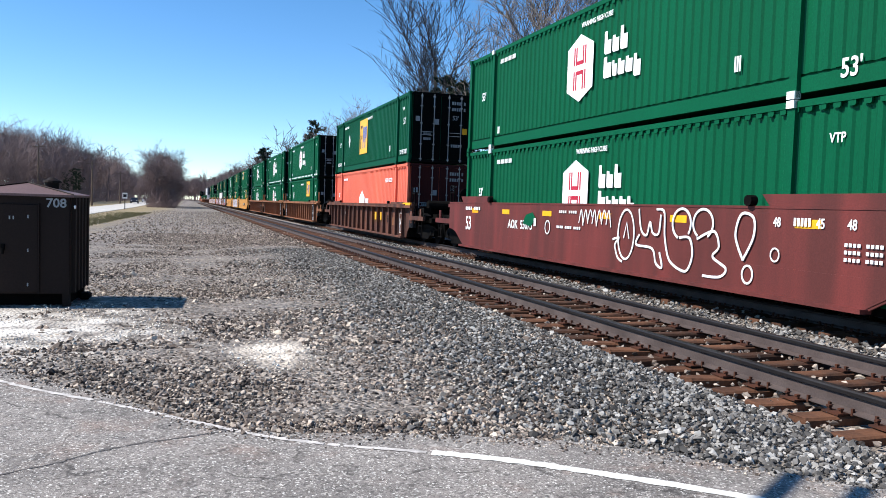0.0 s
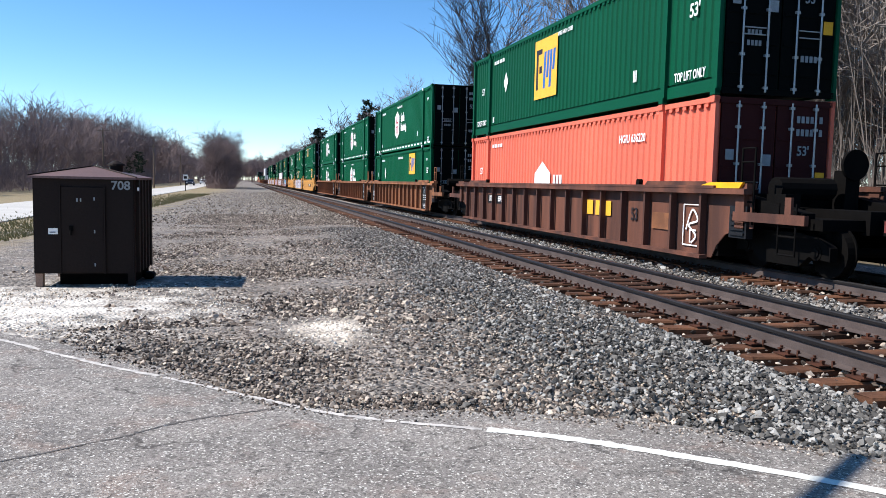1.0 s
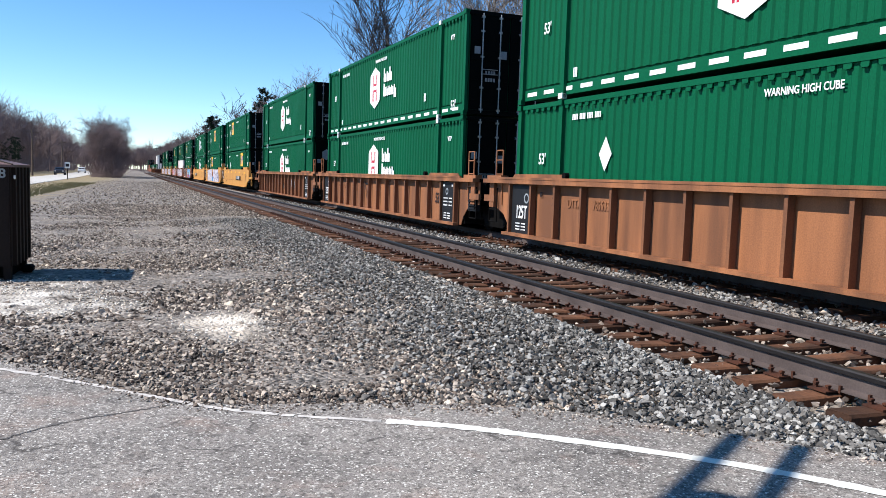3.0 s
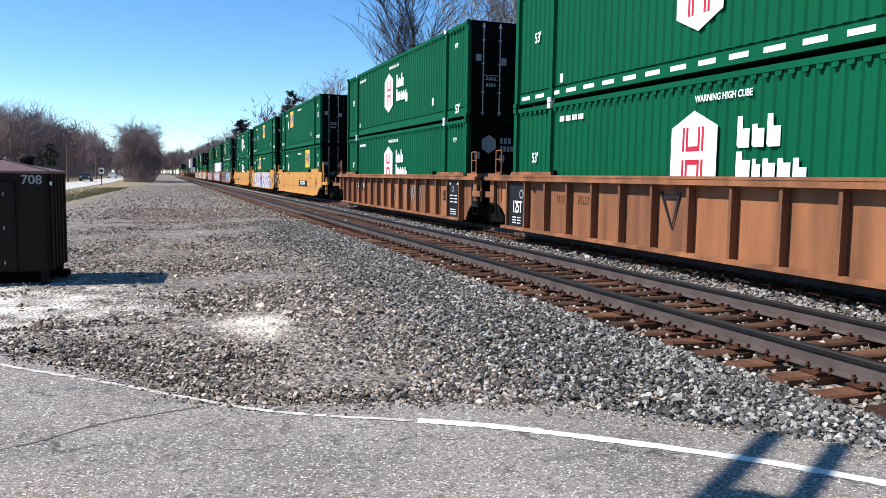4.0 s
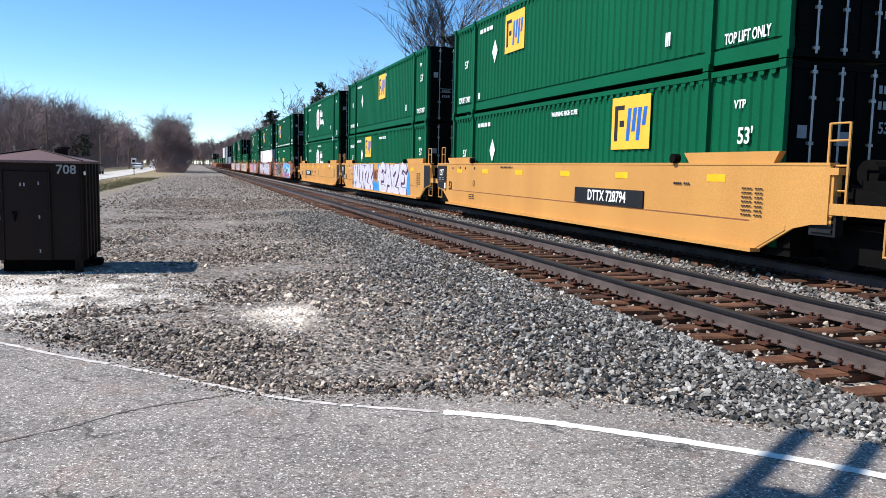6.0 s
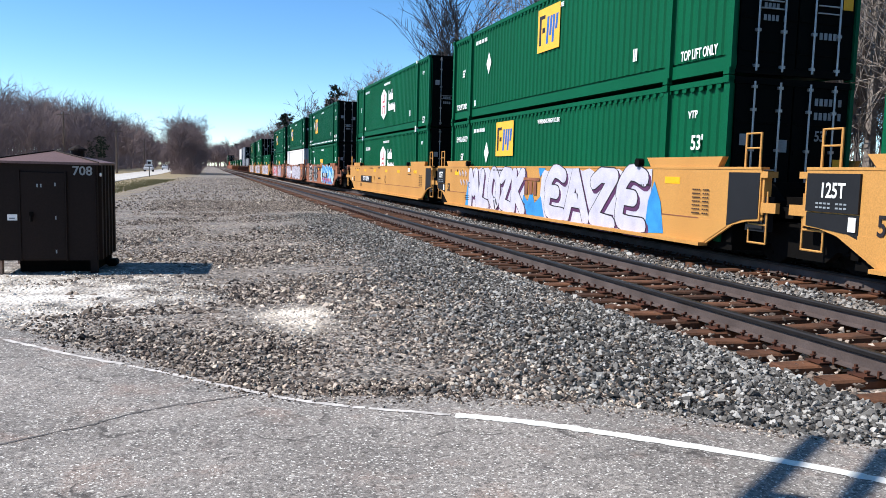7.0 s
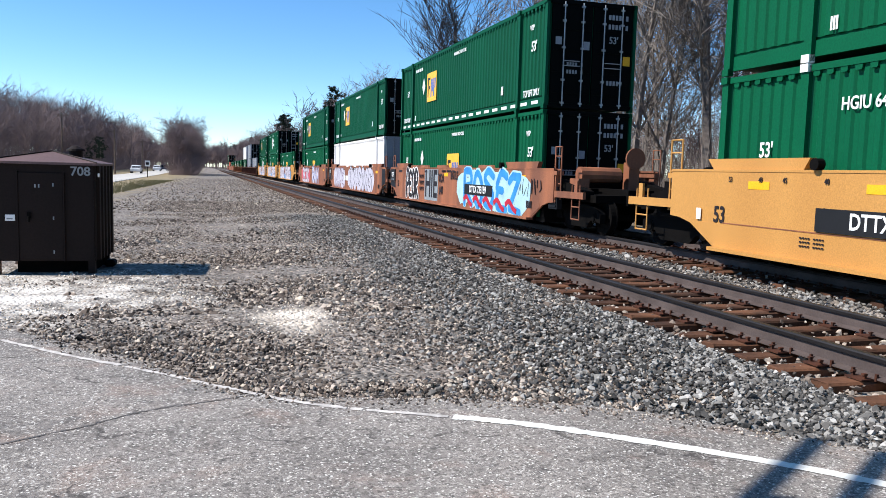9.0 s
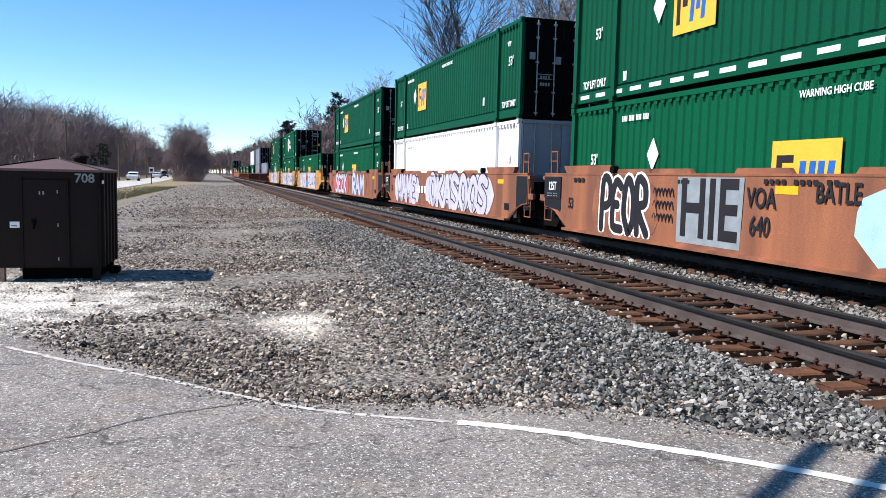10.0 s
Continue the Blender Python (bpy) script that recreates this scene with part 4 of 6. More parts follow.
        for y in ((1.1, 4.2, 6.8, 9.6, 12.2, 14.6) if paint != "rust" else (0.7, 8.0)):
            kept("yellow_marker", ("s_marker", y), lambda bm: box_in(bm, -SX - 0.026, -SX - 0.019, y, y + 0.5, 1.27, 1.4), "sign_yellow", car, "yellow reflective marker")
    kept("floor", "w_floor", lambda bm: box_in(bm, -1.4, 1.4, 0.3, CL - 0.3, 0.16, 0.27), "shaded_dark_steel", car, "well floor, darkened for the shade under the load")
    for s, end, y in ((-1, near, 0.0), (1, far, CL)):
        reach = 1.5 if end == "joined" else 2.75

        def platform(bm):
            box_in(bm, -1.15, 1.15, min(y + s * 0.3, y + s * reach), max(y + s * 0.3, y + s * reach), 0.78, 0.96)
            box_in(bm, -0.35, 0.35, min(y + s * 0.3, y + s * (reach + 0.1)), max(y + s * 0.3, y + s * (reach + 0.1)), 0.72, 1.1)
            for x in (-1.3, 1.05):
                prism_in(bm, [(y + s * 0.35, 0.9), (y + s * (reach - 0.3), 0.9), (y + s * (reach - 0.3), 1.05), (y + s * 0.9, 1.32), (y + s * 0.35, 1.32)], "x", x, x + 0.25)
        kept("end_platform", ("w_platform", s, end), platform, "shaded_dark_steel", car, "end platform over the truck, darkened for shade")
        # Dark box added behind the arch in place of the shade there.
        kept("wheel_guard", ("w_arch_shade", s), lambda bm: box_in(bm, -1.35, 1.35, min(y - s * 1.2, y + s * 0.3), max(y - s * 1.2, y + s * 0.3), 0.16, 1.3), "shaded_dark_steel", car, "dark box added as the shade inside the wheel arch")
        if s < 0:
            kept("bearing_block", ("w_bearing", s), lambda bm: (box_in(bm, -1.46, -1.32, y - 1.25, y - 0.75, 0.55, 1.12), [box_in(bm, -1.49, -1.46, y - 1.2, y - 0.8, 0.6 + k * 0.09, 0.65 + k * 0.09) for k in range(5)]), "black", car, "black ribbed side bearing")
        kept("bulkhead", ("w_bulk", s), lambda bm: box_in(bm, -1.4, 1.4, min(y + s * 0.2, y + s * 0.34), max(y + s * 0.2, y + s * 0.34), 0.3, 1.35), "shaded_dark_steel", car)

        def rails(bm, x):
            a = y + s * (0.62 if end == "joined" else 1.0)
            tube_in(bm, (x, a, 0.8), (x, a, 2.15), 0.022, None, 6)
            tube_in(bm, (x, a + s * 0.36, 0.8), (x, a + s * 0.36, 2.15), 0.022, None, 6)
            for z in (1.2, 1.55, 1.9, 2.14):
                tube_in(bm, (x, a, z), (x, a + s * 0.36, z), 0.016, None, 6)
        for x in (-1.42, 1.42):
            kept("ladder", ("w_rails", s, end, x), lambda bm: rails(bm, x), paint if paint != "brown" and paint != "maroon" else "shaded_dark_steel", car, "upright grab rails and rungs")
            kept("end_post", ("w_endpost", s, x), lambda bm: (box_in(bm, x - 0.07, x + 0.07, min(y + s * 0.95, y + s * 1.2), max(y + s * 0.95, y + s * 1.2), 0.72, 1.5), box_in(bm, x - 0.1, x + 0.1, min(y + s * 0.5, y + s * 1.3), max(y + s * 0.5, y + s * 1.3), 1.42, 1.52)), paint, car, "painted end post and ledge")

        def steps(bm, x):
            a = y + s * (reach - 0.25)
            tube_in(bm, (x, a, 0.35), (x, a, 1.2), 0.018, None, 6)
            tube_in(bm, (x, a - s * 0.42, 0.35), (x, a - s * 0.42, 1.2), 0.018, None, 6)
            tube_in(bm, (x, a, 0.36), (x, a - s * 0.42, 0.36), 0.018, None, 6)
            tube_in(bm, (x, a, 0.66), (x, a - s * 0.42, 0.66), 0.018, None, 6)
        for x in (-1.45, 1.45):
            kept("step", ("w_steps", s, end, x), lambda bm: steps(bm, x), paint if paint in ("yellow", "rust") else "shaded_dark_steel", car)
            kept("side_sill", ("w_sidesill", s, end, x), lambda bm: (box_in(bm, x - 0.05, x + 0.03, min(y + s * 0.9, y + s * reach), max(y + s * 0.9, y + s * reach), 0.86, 1.02), box_in(bm, x - 0.03, x + 0.02, min(y + s * (reach - 0.5), y + s * (reach - 0.35)), max(y + s * (reach - 0.5), y + s * (reach - 0.35)), 1.02, 1.3)), paint, car)
        if end == "coupled":
            def coupler(bm):
                box_in(bm, -0.12, 0.12, min(y + s * 2.6, y + s * 3.3), max(y + s * 2.6, y + s * 3.3), 0.72, 0.98)
                prism_in(bm, [(-0.2, y + s * 3.2), (0.2, y + s * 3.2), (0.24, y + s * 3.42), (0.05, y + s * 3.5), (-0.16, y + s * 3.42)], "z", 0.68, 1.0)
                tube_in(bm, (0.25, y + s * 2.6, 0.7), (0.2, y + s * 3.05, 0.35), 0.03, None, 6)
                tube_in(bm, (0.2, y + s * 3.05, 0.35), (0.05, y + s * 3.48, 0.45), 0.03, None, 6)
            kept("coupler", ("w_coupler", s), coupler, "shaded_dark_steel", car, "knuckle coupler and air hose")

            def gear(bm):
                tube_in(bm, (-0.8, y + s * 1.1, 1.45), (0.35, y + s * 1.1, 1.45), 0.2, None, 12)
                tube_in(bm, (0.75, y + s * 1.2, 1.9), (0.75, y + s * 1.26, 1.9), 0.28, None, 16)
                box_in(bm, 0.6, 0.9, min(y + s * 0.9, y + s * 1.2), max(y + s * 0.9, y + s * 1.2), 1.0, 1.8)
                box_in(bm, -1.2, -0.9, min(y + s * 1.4, y + s * 1.9), max(y + s * 1.4, y + s * 1.9), 1.0, 1.35)
            kept("brake_gear", ("w_gear", s), gear, "rust" if paint == "rust" else "shaded_dark_steel", car, "air tank, hand brake wheel and valves")
    truck(car, -1.65, spin)
    if far == "coupled":
        truck(car, CL + 1.65, spin)
    return car


def on_car(car, name, build, mat, label="", u=0.0, z=0.0, x=-1.54):
    """Paint on the car's side; u from the far container end."""
    bm = bmesh.new()
    build(bm)
    o = part(name, bm, mat, car, label)
    o.matrix_basis = Matrix.Translation((x, CL - u, z)) @ SIDE
    return o


def word_on(car, words, size, mat, u, z, width=0.9, x=-1.532, label=""):
    return letter("lettering", words, size, mat, car, Matrix.Translation((x, CL - u, z)) @ SIDE, width, label)


# ---- the trackside box ----
def build_box():
    b = new("relay_box")
    tagged(b, "dark brown steel signal equipment box with a hipped roof", "equipment box")
    b.location = (-2.265, 13.3, 0)
    b.rotation_euler.z = radians(-3)
    hw, hd, z0, z1 = 0.71, 0.66, 0.14, 1.56
    bm = bmesh.new()
    box_in(bm, -hw, hw, -hd, hd, z0, z1)
    bmesh.ops.bevel(bm, geom=[e for e in bm.edges if abs(e.verts[0].co.z - e.verts[1].co.z) > 1], offset=0.015, segments=2, affect="EDGES")
    part("body", bm, "box_brown_shaded", b)
    bm = bmesh.new()
    lo = [bm.verts.new((x, y, z1)) for x, y in ((-hw - 0.05, -hd - 0.06), (hw + 0.05, -hd - 0.06), (hw + 0.05, hd + 0.06), (-hw - 0.05, hd + 0.06))]
    mid = [bm.verts.new((v.co.x, v.co.y, z1 + 0.035)) for v in lo]
    r0, r1 = bm.verts.new((0.02, -0.08, z1 + 0.2)), bm.verts.new((0.02, 0.08, z1 + 0.2))
    bm.faces.new(lo[::-1])
    for i in range(4):
        bm.faces.new((lo[i], lo[(i + 1) % 4], mid[(i + 1) % 4], mid[i]))
    bm.faces.new((mid[0], mid[1], r0))
    bm.faces.new((mid[1], mid[2], r1, r0))
    bm.faces.new((mid[2], mid[3], r1))
    bm.faces.new((mid[3], mid[0], r0, r1))
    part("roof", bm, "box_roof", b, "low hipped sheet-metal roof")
    bm = bmesh.new()
    for x, y in ((-hw - 0.045, -hd - 0.055), (hw + 0.045, -hd - 0.055)):
        tube_in(bm, (x, y, z1 + 0.04), (0.02, -0.08, z1 + 0.205), 0.012, None, 6)
    part("roof_seam", bm, "box_brown_shaded", b)
    bm = bmesh.new()
    tube_in(bm, (0.28, 0.25, z1 + 0.1), (0.28, 0.25, z1 + 0.22), 0.1, None, 14)
    tube_in(bm, (0.28, 0.25, z1 + 0.22), (0.28, 0.25, z1 + 0.25), 0.14, 0.13, 14)
    tube_in(bm, (0.28, 0.25, z1 + 0.25), (0.28, 0.25, z1 + 0.3), 0.12, 0.03, 14)
    part("vent_cap", bm, "box_brown_shaded", b, "round roof vent with a cap")
    bm = bmesh.new()
    box_in(bm, -0.32, 0.28, -hd - 0.022, -hd, z0 + 0.02, z1 - 0.12)
    bmesh.ops.bevel(bm, geom=bm.edges[:], offset=0.006, segments=1, affect="EDGES")
    door = part("door", bm, "box_brown_shaded", b, "flush steel door")
    bm = bmesh.new()
    box_in(bm, -0.34, -0.32, -hd - 0.035, -hd, z0, z1 - 0.1)
    box_in(bm, 0.28, 0.3, -hd - 0.035, -hd, z0, z1 - 0.1)
    part("door_edge", bm, "box_brown_shaded", b)
    bm = bmesh.new()
    box_in(bm, -0.2, -0.15, -hd - 0.05, -hd - 0.02, 0.78, 0.86)
    tube_in(bm, (-0.175, -hd - 0.06, 0.72), (-0.175, -hd - 0.06, 0.8), 0.02, None, 8)
    part("padlock", bm, "shaded_dark_steel", door, "hasp and padlock")
    for x, z in ((0.14, 1.24), (0.14, 0.75), (0.14, 0.25), (-0.1, 1.22), (-0.05, 1.22)):
        bm = bmesh.new()
        box_in(bm, x, x + 0.018, -hd - 0.027, -hd - 0.02, z, z + 0.05)
        part("rivet", bm, "letter_grey", door)
    bm = bmesh.new()
    box_in(bm, -0.5, -0.37, -hd - 0.012, -hd - 0.003, 0.73, 0.82)
    part("label_plate", bm, "letter_white", b, "small white notice plate")
    bm = bmesh.new()
    box_in(bm, -0.48, -0.4, -hd - 0.015, -hd - 0.011, 0.75, 0.77)
    part("label_writing", bm, "letter_grey", b)
    letter("number", "708", 0.185, "letter_grey", b, Matrix.Translation((0.52, -hd - 0.006, 1.465)) @ END, 1.0, "white painted number")
    # corrugated flank with upright ribs
    for k in range(5):
        bm = bmesh.new()
        y = -hd + 0.12 + k * 0.27
        prism_in(bm, [(hw, y), (hw + 0.045, y + 0.03), (hw + 0.045, y + 0.13), (hw, y + 0.16)], "z", z0, z1)
        part("side_rib", bm, "box_brown_shaded", b)
    bm = bmesh.new()
    tube_in(bm, (hw + 0.04, -hd + 0.06, 1.42), (hw + 0.06, -hd + 0.06, 1.42), 0.03, None, 10)
    part("bolt_cap", bm, "letter_white", b)
    # Recessed dark block, added to stand in for the shade underneath.
    bm = bmesh.new()
    box_in(bm, -hw + 0.28, hw - 0.1, -hd + 0.3, hd - 0.06, -0.08, z0)
    part("base_frame", bm, "shaded_dark_steel", b, "dark block added for the shade under the box")
    for x, y in ((-hw + 0.06, -hd + 0.08), (hw - 0.06, -hd + 0.08), (-hw + 0.06, hd - 0.08), (hw - 0.06, hd - 0.08)):
        bm = bmesh.new()
        box_in(bm, x - 0.05, x + 0.05, y - 0.05, y + 0.05, -0.06, z0)
        part("leg", bm, "concrete" if x < 0 else "box_brown_shaded", b)
    bm = bmesh.new()
    box_in(bm, hw - 0.02, hw + 0.14, hd - 0.5, hd - 0.25, -0.05, 0.06)
    bmesh.ops.bevel(bm, geom=bm.edges[:], offset=0.03, segments=1, affect="EDGES")
    part("cable_duct", bm, "shaded_dark_steel", b, "dark cable duct at the foot")


# ---- overhead signal arm, whose shadow falls on the road ----
def build_cantilever():
    c = new("signal_cantilever")
    tagged(c, "grey steel crossing signal cantilever over the road", "signal gantry")
    c.location = (-7.52, 0.53, 0)
    c.rotation_euler.z = radians(33.8)
    h = 5.5
    bm = bmesh.new()
    tube_in(bm, (0, 0, 0), (0, 0, h + 0.6), 0.13, 0.11, 14)
    box_in(bm, -0.3, 0.3, -0.3, 0.3, 0, 0.06)
    part("mast", bm, "steel", c)
    for dy in (-0.19, 0.19):
        bm = bmesh.new()
        tube_in(bm, (0, dy, h), (7.35, dy, h + 0.05), 0.07, 0.06, 10)
        part("arm", bm, "steel", c)
    for k in range(5):
        bm = bmesh.new()
        tube_in(bm, (0.8 + k * 1.1, -0.19, h), (0.8 + k * 1.1, 0.19, h), 0.03, None, 6)
        part("strut", bm, "steel", c)
    for x in (5.25, 5.95):
        bm = bmesh.new()
        tube_in(bm, (x, -0.12, h + 0.0), (x, 0.1, h + 0.0), 0.3, None, 18)
        tube_in(bm, (x, -0.32, h + 0.0), (x, -0.12, h + 0.0), 0.15, None, 14)
        part("signal_lamp", bm, "black", c, "unlit flashing lamp with a round backboard")


# ---- trees ----
def tree_segments(rnd, height, spread, depth, kids, up):
    """Tapered limbs as (start, end, r0, r1, level), grown from the foot."""
    segs = []

    def grow(p, d, length, r, level):
        pieces = 4 if level == 0 else (3 if level == 1 else (2 if level < depth else 1))
        q, dirn, rad = p, d, r
        for i in range(pieces):
            e = q + dirn * (length / pieces)
            r1 = rad * (0.8 if level == 0 else 0.72)
            segs.append((q, e, rad, r1, level))
            if level < depth and not (level == 0 and i == 0):
                for k in range(kids[level]):
                    a = rnd.uniform(0, math.tau)
                    side = dirn.orthogonal().normalized()
                    side = (Matrix.Rotation(a, 3, dirn) @ side)
                    nd = (dirn * rnd.uniform(0.45, 0.9) + side * rnd.uniform(0.55, 1.0) * spread + Vector((0, 0, up))).normalized()
                    s = q.lerp(e, rnd.random())
                    grow(s, nd, length * rnd.uniform(0.38, 0.62), r1 * rnd.uniform(0.35, 0.6), level + 1)
            q, rad = e, r1
            dirn = (dirn + Vector((rnd.uniform(-1, 1), rnd.uniform(-1, 1), rnd.uniform(-0.3, 0.6))) * (0.06 if level == 0 else 0.22)).normalized()
    grow(Vector((0, 0, -0.1)), Vector((rnd.uniform(-0.05, 0.05), rnd.uniform(-0.05, 0.05), 1)).normalized(), height * 0.8, height * 0.016, 0)
    return segs


def tubes_mesh(name, segs, mat, sides, least, thin=9):
    """Tubes along the limbs; the outermost twigs are slim slivers."""
    verts, faces = [], []
    for a, b, r0, r1, level in segs:
        r0, r1 = max(r0, least), max(r1, least * 0.8)
        d = (b - a).normalized()
        u = d.orthogonal().normalized()
        w = d.cross(u)
        k = len(verts)
        if level >= thin:
            verts += [a - u * r0, a + u * r0, b + u * r1 * 0.4, b - u * r1 * 0.4]
            faces.append((k, k + 1, k + 2, k + 3))
            continue
        for c, r in ((a, r0), (b, r1)):
            for i in range(sides):
                t = i * math.tau / sides
                verts.append(c + (u * math.cos(t) + w * math.sin(t)) * r)
        for i in range(sides):
            j = (i + 1) % sides
            faces.append((k + i, k + j, k + sides + j, k + sides + i))
    return mesh_from(name, verts, faces, mat)


def bare_tree(seed, height, spread, depth, kids, up, mat, crown_mat, least, label, group):
    rnd = random.Random(seed)
    segs = tree_segments(rnd, height, spread, depth, kids, up)
    t = new("bare_tree")
    tagged(t, label, "tree", group)
    part("trunk", tubes_mesh("trunk", [s for s in segs if s[4] <= 1], mat, 5, least * 1.3), mat, t)
    part("crown", tubes_mesh("crown", [s for s in segs if s[4] > 1], crown_mat, 3, least, depth), crown_mat, t, "leafless branches and twigs")
    return t


def pine_tree(seed, height, label, group):
    rnd = random.Random(seed)
    t = new("pine_tree")
    tagged(t, label, "tree", group)
    bm = bmesh.new()
    tube_in(bm, (0, 0, -0.1), (0, 0, height * 0.97), height * 0.014, 0.03, 7)
    verts, faces = [], []
    z = height * 0.42
    while z < height:
        f = (height - z) / (height * 0.62)
        reach = height * 0.2 * (0.5 + f * 0.5) * rnd.uniform(0.35, 1.3)
        for k in range(rnd.randint(2, 5)):
            a = rnd.uniform(0, math.tau)
            tip = Vector((math.cos(a) * reach, math.sin(a) * reach, z + reach * rnd.uniform(-0.05, 0.35)))
            root = Vector((0, 0, z))
            tube_in(bm, root, tip, 0.05, 0.015, 4)
            for m in range(16):
                c = root.lerp(tip, rnd.uniform(0.35, 1.05)) + Vector([rnd.gauss(0, reach * 0.1) for _ in range(3)])
                for q in range(7):
                    d = Vector((rnd.gauss(0, 1), rnd.gauss(0, 1), rnd.gauss(0.4, 0.8))).normalized() * rnd.uniform(0.25, 0.55)
                    w = d.orthogonal().normalized() * 0.07
                    n = len(verts)
                    verts += [c - w, c + w, c + d]
                    faces.append((n, n + 1, n + 2))
        z += height * 0.035
    part("trunk", bm, "bark", t)
    part("crown", mesh_from("crown", verts, faces, "needle"), "needle", t, "dark green needle clumps")
    return t


def build_woods():
    rnd = random.Random(11)
    far = [bare_tree(20 + i, 13, 0.9, 3, (4, 4, 2), 0.3, "bark_far", "twig_red", 0.028, "leafless brown tree in the far woods", "far woods") for i in range(4)]
    near = [bare_tree(40 + i, 17, 0.9, 4, (3, 3, 3, 2), 0.3, "bark", "bark", 0.02, "tall leafless grey tree behind the tracks", "woods behind the tracks") for i in range(3)]
    tall = [bare_tree(50 + i, 20, 0.85, 4, (4, 3, 2, 2), 0.5, "twig_against_sky", "twig_against_sky", 0.022, "tall leafless tree with a wide fan of twigs", "woods behind the tracks") for i in range(2)]
    bushy = [bare_tree(60 + i, 10, 1.0, 4, (5, 4, 3, 2), 0.35, "bark_far", "twig_red", 0.018, "bushy leafless tree by the highway", "trees by the highway") for i in range(2)]
    pines = [pine_tree(80 + i, 16, "dark green pine behind the tracks", "pines behind the tracks") for i in range(2)]

    def put(kinds, x, y, height, native, first):
        src = kinds[rnd.randrange(len(kinds))]
        s = height / native
        o = copy_thing(src, Matrix.Translation((x, y, -0.05 if x < 14 else -0.5)) @ Matrix.Rotation(rnd.uniform(0, 6.28), 4, "Z"))
        o.scale = (s * rnd.uniform(0.9, 1.1), s * rnd.uniform(0.9, 1.1), s)
        return o
    light = [tubes_mesh("far_tree", tree_segments(random.Random(120 + i), 13, 0.9, 3, (4, 3, 2), 0.3), "twig_red", 3, 0.05, 2) for i in range(4)]
    shapes = []
    for me in light:
        co, fa = np.empty(len(me.vertices) * 3, np.float32), np.empty(len(me.polygons) * 4, np.int32)
        me.vertices.foreach_get("co", co)
        me.loops.foreach_get("vertex_index", fa)
        shapes.append((co.reshape(-1, 3), fa.reshape(-1, 4)))
    crowd_v, crowd_f, total = [], [], [0]

    def crowd(x, y, height):
        """One tree of the joined far woods."""
        co, fa = shapes[rnd.randrange(4)]
        a, k = rnd.uniform(0, 6.28), height / 13
        turn = np.array([[math.cos(a), math.sin(a), 0], [-math.sin(a), math.cos(a), 0], [0, 0, 1]])
        crowd_v.append(co @ turn * (k * rnd.uniform(0.9, 1.15), k * rnd.uniform(0.9, 1.15), k) + (x, y, -0.05 if x < 14 else -0.5))
        crowd_f.append(fa + total[0])
        total[0] += len(co)

    # woods beyond the highway
    for row, x0 in enumerate((-24, -28, -33, -39)):
        y = 66 + row * 5
        while y < 640:
            place = (x0 + rnd.uniform(-3, 3) - max(0, (y - 260) * 0.01), y, (rnd.uniform(8.8, 11.5) + row * 0.7) * min(1.1, 0.36 + y / 290))
            if y < 150:
                put(far, *place, 13, 0)
            else:
                crowd(*place)
            y += rnd.uniform(2.4, 4.6) * (1 + y / 240)
    for x, y, h in ((-4.6, 143, 8.0), (-3.2, 152, 8.8), (-1.8, 160, 6.3), (-5.4, 166, 8.6), (-3.6, 172, 9.2), (-2.4, 168, 8.0), (-3.0, 146, 7.4), (-4.0, 158, 9.0), (-5.6, 150, 7.2), (-2.4, 215, 6.5), (-4.5, 240, 8)):
        put(bushy, x, y, h, 10, 0)
    # woods behind the train
    for x, y, h in ((24.5, 77, 22), (26.8, 84, 19), (25, 53, 18)):
        put(tall, x, y, h, 20, 0)
    for x, y, h in ((23, 118, 13.5), (25, 127, 13), (22, 31, 18), (24, 24, 17)):
        put(near, x, y, h, 17, 0)
    for k in range(40):
        y = 2 + 44 * rnd.random() ** 0.9
        put(near, rnd.uniform(19, 40), y, rnd.uniform(11, 15), 17, 0)
    for k in range(60):
        y = 2 + 110 * rnd.random()
        put(far, rnd.uniform(27, 52), y, rnd.uniform(9, 13) if y < 46 else rnd.uniform(5, 7.5), 13, 0)
    for k in range(110):
        y = 85 + 620 * rnd.random()
        crowd(rnd.uniform(20, 34), y, rnd.uniform(9, 12) * (1 + y / 1500))
    for x, y, h in ((26, 78, 15.5), (27.6, 80, 16), (26.6, 73.5, 14.5), (25.5, 83, 15), (25, 163, 15.5), (26.5, 171, 14), (24, 250, 15), (25, 262, 16), (26, 276, 15.5), (24.5, 290, 14.5), (27, 310, 15), (25, 420, 15), (25, 450, 15.5), (26, 480, 15.5), (25, 520, 15), (24, 560, 15), (26, 610, 15), (23, 660, 15), (22, 340, 12), (24, 360, 13.5), (22, 385, 12), (23, 405, 13), (22, 500, 14), (22, 540, 14), (24, 580, 15), (22, 640, 16), (20, 700, 16), (16, 740, 16), (10, 780, 15), (-18.6, 156, 5.2), (-19.6, 160, 5.4), (-20.4, 155, 4.6)):
        put(pines, x, y, h * (1.0 if y < 100 else 1.22), 16, 0)
    for k in range(230):
        crowd(rnd.uniform(-60, 50), rnd.uniform(660, 900), rnd.uniform(11, 19))
    for k in range(60):
        crowd(rnd.uniform(16, 26), rnd.uniform(230, 700), rnd.uniform(8, 13))
    woods = new("far_woods", mesh_from("far_woods", np.concatenate(crowd_v), np.concatenate(crowd_f), "twig_red"))
    tagged(woods, "dense brown leafless woods in the distance", "woods", kind="stuff")
    for t in far + near + tall + bushy + pines:
        for o in t.children_recursive + [t]:
            bpy.data.objects.remove(o)
    # undergrowth
    rng = np.random.default_rng(5)
    segs = []
